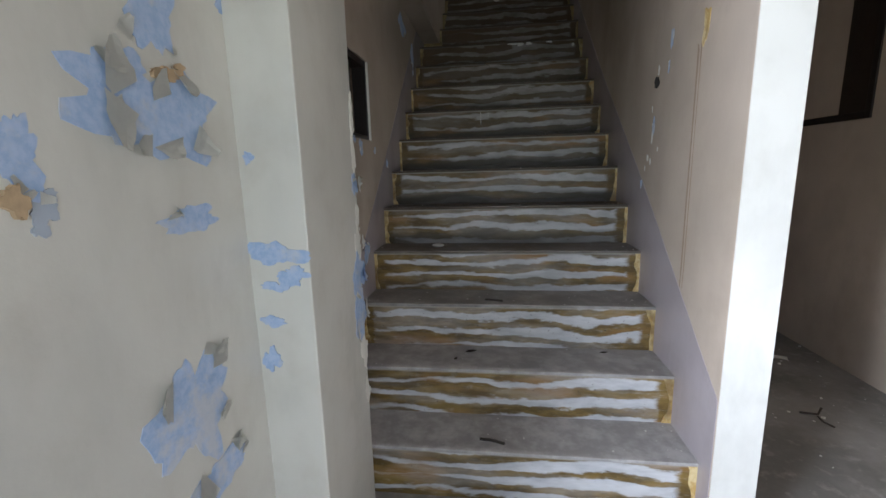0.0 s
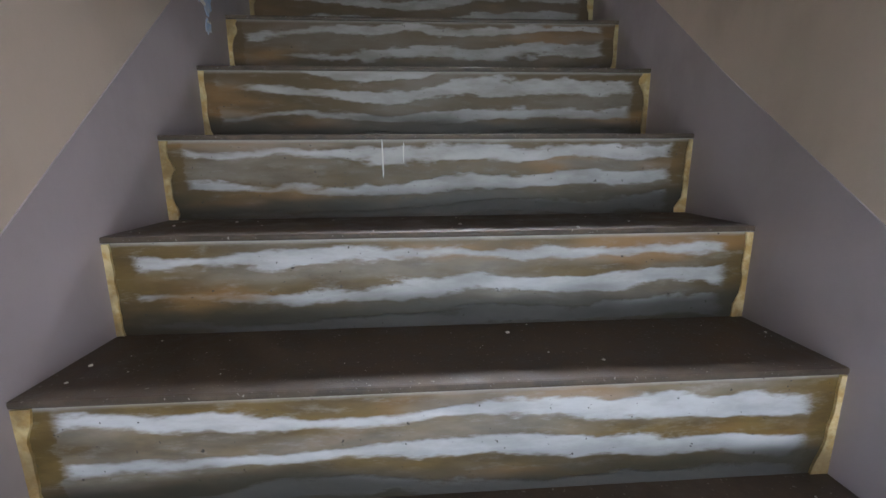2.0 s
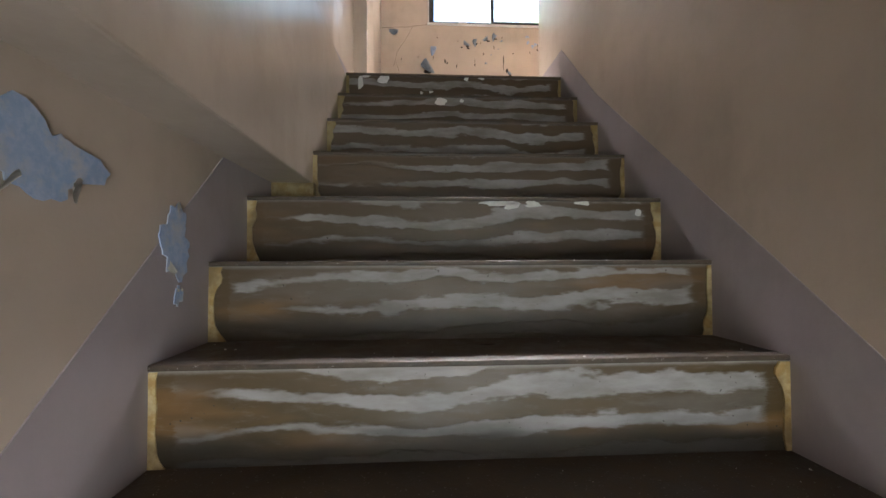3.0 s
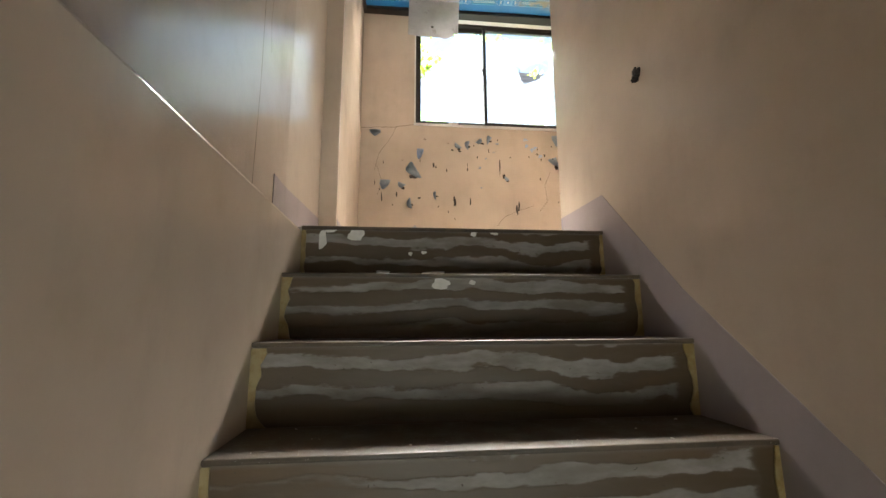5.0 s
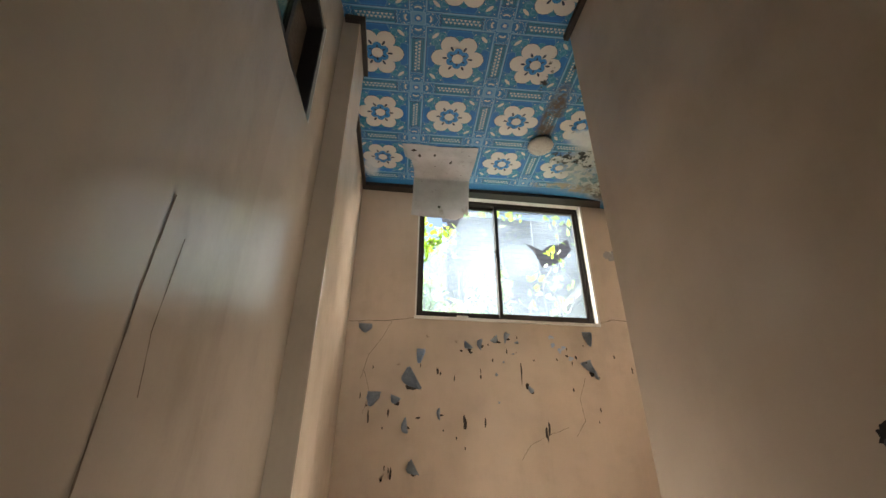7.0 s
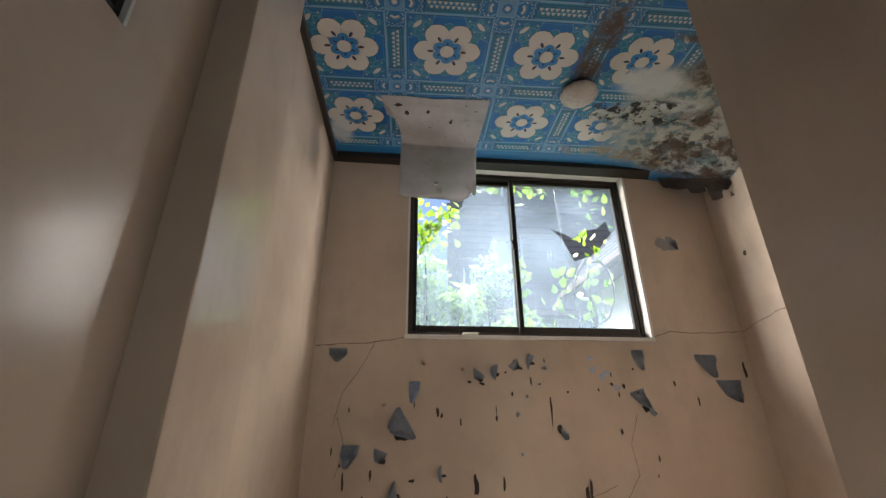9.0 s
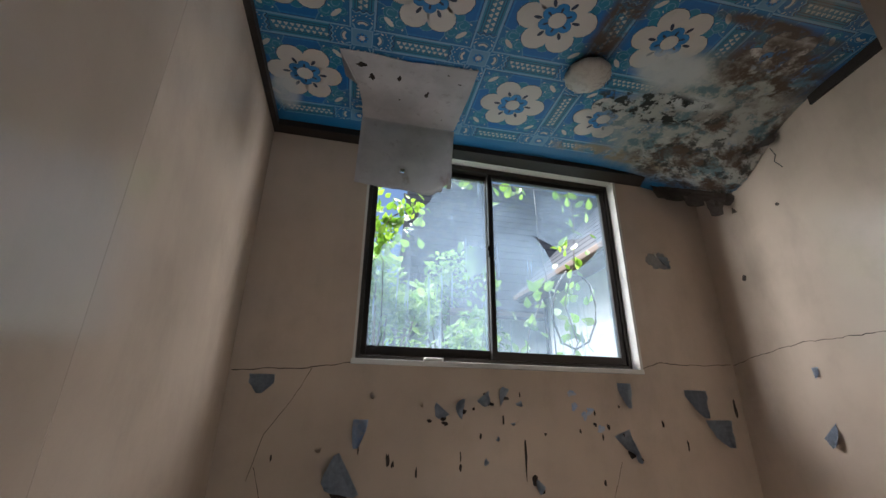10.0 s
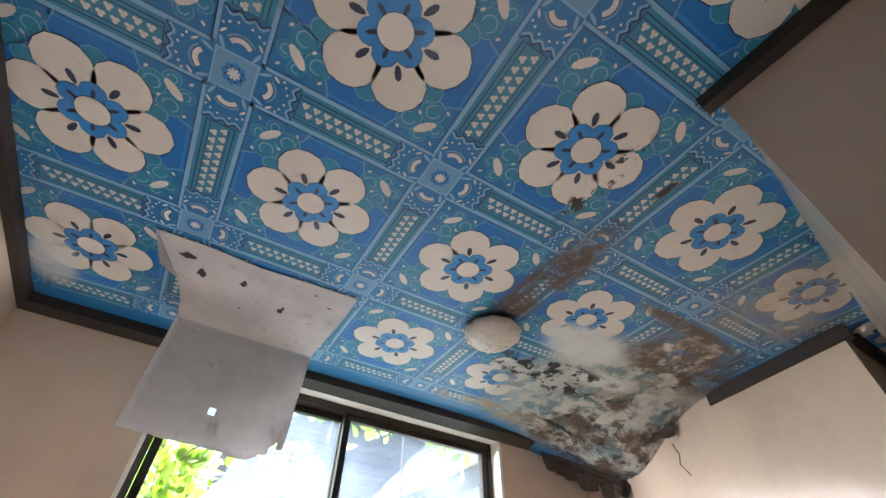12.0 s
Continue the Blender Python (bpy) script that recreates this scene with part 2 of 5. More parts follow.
def mesh_object(name, bm, mats, parent=None, smooth=False):
    me = bpy.data.meshes.new(name)
    if INDOORS[0]:
        for v in bm.verts:
            v.co = true_up(v.co)
    bm.to_mesh(me)
    bm.free()
    for m in mats if isinstance(mats, (list, tuple)) else [mats]:
        me.materials.append(m)
    if smooth:
        for p in me.polygons:
            p.use_smooth = True
    ob = new(name, me)
    if parent:
        ob.parent = parent
    return ob


def part(name, bm, material, parent, label="", smooth=False):
    ob = mesh_object(name, bm, material, parent, smooth)
    return tagged(ob, label) if label else ob


def add_box(bm, x0, x1, y0, y1, z0, z1, bevel=0.0, m=0):
    made = bmesh.ops.create_cube(bm, size=1.0, matrix=Matrix.Translation(((x0 + x1) / 2, (y0 + y1) / 2, (z0 + z1) / 2)) @ Matrix.Diagonal((x1 - x0, y1 - y0, z1 - z0, 1)))
    faces = {f for v in made["verts"] for f in v.link_faces}
    for f in faces:
        f.material_index = m
    if bevel:
        edges = {e for v in made["verts"] for e in v.link_edges}
        bmesh.ops.bevel(bm, geom=list(edges), offset=bevel, segments=2, affect="EDGES", profile=0.6)
    return bm


def boxes(*rows, bevel=0.0):
    bm = bmesh.new()
    for r in rows:
        add_box(bm, *r, bevel=bevel)
    return bm


def structure(name, bm, material, label, category):
    return tagged(mesh_object(name, bm, material), label, category, kind="structure")


def prism(axis, outline, a, b):
    """A closed slab: the outline (pairs in the other two axes) carried from a to b along axis 0 or 1 or 2."""
    bm = bmesh.new()

    def p(u, v, w):
        return ((w, u, v), (u, w, v), (u, v, w))[axis]
    lo = [bm.verts.new(p(u, v, a)) for u, v in outline]
    hi = [bm.verts.new(p(u, v, b)) for u, v in outline]
    k = len(lo)
    bm.faces.new(lo)
    bm.faces.new(hi[::-1])
    for i in range(k):
        bm.faces.new((lo[i], hi[i], hi[(i + 1) % k], lo[(i + 1) % k]))
    bmesh.ops.recalc_face_normals(bm, faces=bm.faces)
    return bm


def tube(points, radius, sides=6):
    bm = bmesh.new()
    pts = [Vector(p) for p in points]
    rings = []
    for i, p in enumerate(pts):
        d = (pts[min(i + 1, len(pts) - 1)] - pts[max(i - 1, 0)]).normalized()
        q = d.to_track_quat("Z", "Y")
        r = radius(i / (len(pts) - 1)) if callable(radius) else radius
        rings.append([bm.verts.new(p + q @ Vector((r * math.cos(2 * math.pi * k / sides), r * math.sin(2 * math.pi * k / sides), 0))) for k in range(sides)])
    for a, b in zip(rings, rings[1:]):
        for k in range(sides):
            bm.faces.new((a[k], a[(k + 1) % sides], b[(k + 1) % sides], b[k]))
    bm.faces.new(rings[0][::-1])
    bm.faces.new(rings[-1])
    return bm


# ---- large structure ----
hall_ceiling = structure("ceiling_1", boxes((-0.75, 2.1, -0.9, 0.98, 2.55, 2.75), (0.78, 2.1, 0.98, 5.0, 2.55, 2.75)), TAUPE, "plain painted plaster ceiling of the lower hall", "ceiling")
floor_low = structure("floor", boxes((-0.75, 2.1, -0.9, FIRST, -0.15, 0), (0.78, 2.1, FIRST, 5.0, -0.15, 0)), FLOOR, "dusty grey concrete floor with bits of debris", "floor")
# gap before y 0.25: an unseen opening added for the left lamp
wall_hall = structure("wall_hall", boxes((-0.76, -0.62, 0.25, 0.96, 0, 2.55), (-0.76, -0.62, -0.9, 0.25, 2.05, 2.55)), CREAM, "cream-painted hall wall with peeling blue-backed paint", "wall")
post = structure("wall_pier", boxes((-0.76, -0.468, 0.96, 1.335, 0, 2.55), bevel=0.004), CREAM, "cream-painted wall pier at the foot of the stair", "wall")
wall_rear = structure("wall_rear", boxes((-0.76, -0.50, -1.04, -0.9, 0, 2.55), (1.30, 2.1, -1.04, -0.9, 0, 2.55), (-0.50, 1.30, -1.04, -0.9, 2.1, 2.55)), CREAM, "cream hall wall with an open doorway", "wall")
wall_room = structure("wall_room", boxes((1.965, 2.1, -0.9, 5.0, 0, 2.55)), TAUPE, "taupe-painted plaster wall of the side room", "wall")
wall_room_end = structure("wall_room_end", boxes((0.78, 1.965, 5.0, 5.12, 0, 2.55)), TAUPE, "taupe-painted end wall of the side room", "wall")

structure("trim_partition", boxes((HALF + 0.001, 0.779, 1.296, 1.30, 0, 2.55)), WHITE, "white-painted end of the stair partition", "trim")

# wall on the stair's left, with a small hatch through it
HY0, HY1, HZ0, HZ1 = 1.62, 2.135, 1.338, 1.705
wall_stair_left = structure("wall_stair_left", boxes(
    (-0.79, -HALF, 1.335, HY0, 0, 2.25), (-0.79, -HALF, HY1, 4.6, 0, 2.25),
    (-0.79, -HALF, HY0, HY1, 0, HZ0), (-0.79, -HALF, HY0, HY1, HZ1, 2.25)), TAUPE, "taupe-painted stair wall with peeling patches", "wall")
beam = structure("wall_beam", boxes((-0.79, BEAM, 0.98, 4.61, 2.25, LEDGE), bevel=0.006), TAUPE, "painted edge of the upper floor above the stair", "wall")
UY0, UY1, UZ0, UZ1 = 4.07, 4.89, 4.60, 5.15
wall_upper_left = structure("wall_upper_left", boxes(
    (-0.72, UPPER, 0.98, UY0, LEDGE, TOP), (-0.72, UPPER, UY1, 5.13, LEDGE, TOP),
    (-0.72, UPPER, UY0, 4.6, LEDGE, UZ0), (-0.72, UPPER, UY0, 4.6, UZ1, TOP),
    (-0.72, UPPER, 4.6, UY1, LEDGE, UZ0), (-0.72, UPPER, 4.6, UY1, UZ1, TOP)), TAUPE, "glossy taupe wall above the stair with a high hatch", "wall")
pilaster = structure("wall_pilaster", boxes((-0.72, -0.483, 5.13, 5.47, LAND, TOP), bevel=0.006), LIGHT, "glossy painted pilaster beside the landing", "wall")
wall_landing_left = structure("wall_landing_left", prism(2, [(-0.72, 5.47), (-0.562, 5.47), (-0.528, BACK), (-0.72, BACK)], LAND, TOP), LIGHT, "painted side wall of the landing", "wall")
wall_stair_right = structure("wall_stair_right", boxes((HALF, 0.78, 1.30, 4.6, 0, TOP), (HALF, 0.78, 4.6, 5.05, 0, TOP)), TAUPE, "taupe-painted partition wall beside the stair", "wall")
wall_landing_near = structure("wall_landing_near", prism(2, [(0.78, 4.96), (2.1, 4.96), (2.1, 5.235), (1.80, 5.215), (0.80, 5.06), (0.78, 5.05)], 2.75, TOP), LIGHT, "taupe end wall of the landing", "wall")
wall_landing_right = structure("wall_landing_right", prism(2, [(1.72, 5.29), (2.15, 5.29), (2.15, BACK), (1.985, BACK)], LAND, TOP), LIGHT, "cream-painted side wall of the landing", "wall")
wall_niche = structure("wall_niche", boxes((2.15, 2.25, 4.96, BACK, LAND, TOP)), LIGHT, "painted wall behind the landing's corner", "wall")
wall_window = structure("wall_window", boxes(
    (-0.72, WX0, BACK, BACK + 0.16, LAND - 0.3, TOP + 0.1), (WX1, 2.25, BACK, BACK + 0.16, LAND - 0.3, TOP + 0.1),
    (WX0, WX1, BACK, BACK + 0.16, LAND - 0.3, WZ0), (WX0, WX1, BACK, BACK + 0.16, WZ1, TOP + 0.1)), LIGHT, "beige wall with flaking paint under the window", "wall")
wall_well = structure("wall_well", boxes((-0.79, 0.78, 0.86, 0.98, 2.75, TOP)), TAUPE, "painted wall closing the stairwell", "wall")
landing = structure("floor_landing", boxes((BEAM, HALF, 4.62, 4.96, 2.75, LAND), (-0.72, BEAM, 4.615, BACK, 2.75, LAND), (BEAM, 2.15, 5.235, BACK, 2.75, LAND), (BEAM, HALF, 4.96, 5.235, 2.75, LAND)), DUST, "pale dusty landing floor with paint chips", "floor")

# unseen shell added behind the hatches to keep the sun out
structure("wall_sun_stop", boxes((-1.5, -1.4, 0.9, 5.2, 0, TOP), (-1.4, -0.79, 0.86, 0.98, 0, TOP), (-1.4, -0.79, 5.1, 5.2, 0, TOP), (-1.4, -0.79, 0.98, 5.1, 2.5, 2.7)), TAUPE, "unseen wall behind the hatches that blocks the sun", "wall")

# painted grey skirting bands, a paint film proud of the plaster
band = [(1.305, 0.0), (1.55, 0.0), (4.62, 2.66), (4.75, LAND + 0.003), (5.049, LAND + 0.003), (5.049, 3.118), (4.585, 3.112), (4.16, 2.70), (2.9, 1.70), (2.11, 1.115), (1.305, 0.47)]
structure("baseboard_1", prism(0, band, HALF - 0.0025, HALF + 0.01), GREY_BAND, "grey painted skirting band along the stair", "baseboard")
band = [(1.34, 0.0), (1.55, 0.0), (3.95, 2.08), (3.95, 2.249), (3.52, 2.249), (2.98, 1.777), (2.32, 1.194), (1.34, 0.37)]
structure("baseboard_2", prism(0, band, -HALF - 0.01, -HALF + 0.0025), GREY_BAND, "grey painted skirting band along the stair", "baseboard")
structure("baseboard_3", boxes((UPPER - 0.01, UPPER + 0.0025, 4.45, 4.6, LAND, 3.112), (UPPER - 0.01, UPPER + 0.0025, 4.6, 5.128, LAND, 3.112)), GREY_BAND, "grey painted skirting band on the upper wall", "baseboard")
structure("baseboard_4", boxes((-0.54, 1.985, BACK - 0.0025, BACK + 0.01, LAND, 3.125)), GREY_BAND, "grey painted skirting band under the window wall", "baseboard")
structure("baseboard_5", boxes((-0.490, -0.4805, 5.14, 5.46, LAND, 3.112)), GREY_BAND, "grey painted skirting band on the pilaster", "baseboard")

# ---- staircase ----
stair = tagged(new("staircase"), "concrete staircase with glue-striped pale risers and dark treads", "staircase", kind="structure")


def step_meshes(left):
    """Riser block and tread of one step; left is its left end."""
    r = boxes((left, HALF, 0, 0.30, 0, RISE - 0.012))
    t = bmesh.new()
    add_box(t, left, HALF, -0.006, GOING + 0.01, RISE - 0.012, RISE, bevel=0.004)
    return r, t


def glue_strip(height, seed):
    """A ragged upright smear of dried glue, with a foot that spreads along the tread."""
    rnd = random.Random(seed)
    k = 15
    wide = [0.011 + 0.010 * rnd.random() for _ in range(k)]
    if rnd.random() < 0.75:
        for i in range(rnd.randint(3, 5)):
            wide[i] += 0.03 * rnd.random() * (1 - i / 6)
    if rnd.random() < 0.4:
        for i in range(9, 15):
            wide[i] += 0.025 * rnd.random()
    wide = [(wide[max(i - 1, 0)] + 2 * wide[i] + wide[min(i + 1, k - 1)]) / 4 for i in range(k)]
    pts = [(0, height * i / (k - 1)) for i in range(k)][::-1] + [(wide[i], height * i / (k - 1)) for i in range(k)]
    return prism(1, pts, -0.003 - 0.002 * rnd.random(), 0.002)


meshes = {}
for k in range(1, 16):
    left = -HALF if k < 12 else BEAM
    if left not in meshes:
        r, t = step_meshes(left)
        a, b = bpy.data.meshes.new("step"), bpy.data.meshes.new("tread")
        r.to_mesh(a), t.to_mesh(b), r.free(), t.free()
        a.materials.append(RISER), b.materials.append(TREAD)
        meshes[left] = (a, b)
    a, b = meshes[left]
    step = new("step", a)
    step.parent = stair
    step.location = (0, FIRST + (k - 1) * GOING, (k - 1) * RISE)
    if k < 15:
        tread = new("tread", b)
        tread.parent = step
    for end in (left, HALF):
        g = glue_strip(RISE - 0.014, 11 * k + (end > 0))
        if end > 0:
            bmesh.ops.scale(g, vec=(-1, 1, 1), verts=g.verts)
            bmesh.ops.reverse_faces(g, faces=g.faces)
        bmesh.ops.translate(g, vec=(end, 0, 0), verts=g.verts)
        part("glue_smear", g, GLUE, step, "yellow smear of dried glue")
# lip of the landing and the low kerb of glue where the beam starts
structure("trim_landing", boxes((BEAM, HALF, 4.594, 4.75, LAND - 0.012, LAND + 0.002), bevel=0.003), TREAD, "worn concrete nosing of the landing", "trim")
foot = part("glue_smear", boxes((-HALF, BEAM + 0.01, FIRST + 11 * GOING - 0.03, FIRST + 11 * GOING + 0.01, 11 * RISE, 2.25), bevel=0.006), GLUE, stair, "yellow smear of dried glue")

# ---- ceiling with printed flower sheet ----
PITCH, TURNED, CX, CY = 0.4645, radians(-2.4), 0.062, 5.298


def sag(x, y):
    d = ((x - 1.95) / 0.30) ** 2 + ((y - 6.30) / 0.27) ** 2
    e = ((x - 1.98) / 0.5) ** 2 + ((y - 6.62) / 0.30) ** 2
    s = 0.17 * math.exp(-d) + 0.05 * math.exp(-e)
    return s + 0.006 * math.exp(-0.3 * d) * noise.noise((x * 9, y * 9, 3))


def printed(name, colour, rough=0.42):
    """Printed vinyl sheet: faded ink, with mould, bleaching and rust stains round the leak."""
    n = Nodes(name)
    x, y, z = n.split(n.coord)
    flat = n.join(x, y, 0.0)
    fade = n.noise(3.0, 4, where=flat)
    c = n.mix(n.ramp(fade, 0.40, 0.8, 0, 0.08), colour, (0.42, 0.47, 0.50))
    c = n.mix(n.ramp(n.noise(30, 4, where=flat), 0.55, 0.8, 0, 0.25), c, tuple(v * 0.6 for v in colour))
    wob = n.noise(3.2, 6, 0.65, where=flat)

    def blob(bx, by, rx, ry, lo, hi):
        d = n.vec("LENGTH", n.vec("MULTIPLY", n.vec("SUBTRACT", flat, (bx, by, 0.0)), (1 / rx, 1 / ry, 0.0)), (0.0, 0.0, 0.0))
        return n.ramp(n.math("SUBTRACT", n.math("ADD", d, 0.5), wob), hi, lo)
    def grain(scale, ox, oy, lo, hi, p=0.0, q=1.0):
        return n.ramp(n.noise(scale, 6, 0.7, where=n.vec("ADD", flat, (ox, oy, 0.0))), lo, hi, p, q)

    def both(p, q):
        return n.math("MULTIPLY", p, q)
    leak = n.math("MAXIMUM", blob(1.48, 6.05, 0.60, 0.48, 0.55, 0.95), blob(1.30, 5.80, 0.34, 0.22, 0.5, 0.95))
    c = n.mix(both(leak, grain(5, 0, 0, 0.28, 0.46)), c, (0.40, 0.40, 0.37))
    c = n.mix(both(leak, grain(7, 7, 1, 0.50, 0.58, 0, 0.75)), c, (0.05, 0.16, 0.20))
    bleach = n.math("MAXIMUM", blob(1.12, 5.77, 0.24, 0.13, 0.5, 0.95), n.math("MAXIMUM", blob(-0.42, 6.28, 0.07, 0.13, 0.4, 1.1), blob(1.35, 5.90, 0.20, 0.07, 0.5, 0.9)))
    c = n.mix(both(bleach, grain(8, 2, 2, 0.3, 0.6, 0.7, 0.95)), c, (0.55, 0.57, 0.57))
    tan = n.math("MAXIMUM", both(blob(1.44, 5.28, 0.30, 0.22, 0.5, 1.1), grain(6, 4, 4, 0.35, 0.6, 0.2, 0.6)), both(blob(1.22, 6.33, 0.40, 0.07, 0.5, 1.0), grain(9, 5, 1, 0.42, 0.58, 0, 0.8)))
    c = n.mix(tan, c, (0.32, 0.23, 0.13))
    rust = n.math("MAXIMUM", both(blob(0.77, 5.58, 0.085, 0.30, 0.5, 1.1), grain(9, 2, 6, 0.36, 0.52)), n.math("MAXIMUM", both(blob(1.50, 5.66, 0.34, 0.20, 0.5, 1.0), grain(7, 3, 5, 0.40, 0.50)), blob(1.36, 5.50, 0.34, 0.035, 0.5, 1.1)))
    rust = n.math("MAXIMUM", rust, both(blob(1.62, 6.16, 0.46, 0.40, 0.5, 1.0), grain(7, 8, 3, 0.44, 0.56)))
    rust = both(rust, grain(16, 0, 0, 0.3, 0.55, 0.45, 1.0))
    c = n.mix(rust, c, (0.085, 0.055, 0.036))
    mould = n.math("MAXIMUM", both(blob(1.22, 5.97, 0.42, 0.13, 0.6, 1.0), grain(12, 1, 8, 0.51, 0.55)), both(blob(1.62, 6.22, 0.42, 0.32, 0.6, 0.95), grain(12, 1, 8, 0.53, 0.60, 0, 0.8)))
    torn = n.math("MAXIMUM", both(blob(0.62, 5.26, 0.035, 0.16, 0.6, 1.0), grain(22, 6, 6, 0.53, 0.56)), both(blob(0.76, 5.20, 0.012, 0.05, 0.6, 1.0), grain(22, 6, 6, 0.4, 0.45)))
    mould = n.math("MAXIMUM", mould, torn)
    c = n.mix(mould, c, (0.016, 0.018, 0.016))
    n.bump(n.math("ADD", n.noise(60, 4, where=flat), n.math("MULTIPLY", n.math("ADD", rust, mould), 2.0)), 0.35, 0.003)
    return n.done(c, n.math("ADD", rough, n.math("MULTIPLY", leak, 0.35), True))


INK = {
    "deep": printed("ink_deep_blue", (0.001, 0.135, 0.43)),
    "strip": printed("ink_teal_blue", (0.012, 0.155, 0.37)),
    "line": printed("ink_pale_blue", (0.20, 0.38, 0.57)),
    "panel": printed("ink_grey_blue", (0.035, 0.19, 0.32)),
    "white": printed("ink_ivory", (0.60, 0.55, 0.50)),
    "navy": printed("ink_navy", (0.010, 0.022, 0.06)),
    "teal": printed("ink_teal", (0.018, 0.20, 0.33)),
    "petal": printed("ink_mid_blue", (0.015, 0.20, 0.52)),
    "star": printed("ink_grey_sky", (0.13, 0.29, 0.47)),
}
INKS = list(INK)
verts, faces, mats_of = [], [], []
ct, st = math.cos(TURNED), math.sin(TURNED)


def shape(points, ink, layer):
    start = len(verts)
    for u, v in points:
        x, y = CX + u * ct - v * st, CY + u * st + v * ct
        verts.append((x, y, TOP - 0.0003 * layer - sag(x, y)))
    faces.append(tuple(range(start, start + len(points)))[::-1])
    mats_of.append(INKS.index(ink))


def disc(cx, cy, r, k=12, ry=None, a=0.0):
    ry = ry or r
    return [(cx + r * math.cos(t) * math.cos(a) - ry * math.sin(t) * math.sin(a), cy + r * math.cos(t) * math.sin(a) + ry * math.sin(t) * math.cos(a))
            for t in (2 * math.pi * i / k for i in range(k))]


def rect(x0, x1, y0, y1):
    return [(x0, y0), (x1, y0), (x1, y1), (x0, y1)]


def petal(cx, cy, a, r0, r1, w, k=7):
    """A full, rounded petal outline from radius r0 to r1, w wide, with a faint point at its tip."""
    out = []
    for i in range(2 * k):
        t = math.pi * i / k
        u = (r0 + r1) / 2 + (r1 - r0) / 2 * math.cos(t) * (1.0 if i else 1.04)
        out.append((u, w / 2 * math.sin(t) * (1 + 0.16 * math.cos(t))))
    out = [(0.955 * u, 0.95 * v) for u, v in out]
    c, s = math.cos(a), math.sin(a)
    return [(cx + u * c - v * s, cy + u * s + v * c) for u, v in out]


def ring(cx, cy, r, t, ink, layer, a0=0.0, a1=6.283, k=10):
    for i in range(k):
        b, c = a0 + (a1 - a0) * i / k, a0 + (a1 - a0) * (i + 1) / k
        shape([(cx + q * math.cos(p), cy + q * math.sin(p)) for p, q in ((b, r), (c, r), (c, r - t), (b, r - t))], ink, layer)


def stroke(points, width, ink, layer):
    """A printed line of the given width through the points."""
    for (x0, y0), (x1, y1) in zip(points, points[1:]):
        k = width / 2 / max(1e-6, math.hypot(x1 - x0, y1 - y0))
        a, b = -(y1 - y0) * k, (x1 - x0) * k
        shape([(x0 + a, y0 + b), (x0 - a, y0 - b), (x1 - a, y1 - b), (x1 + a, y1 + b)], ink, layer)


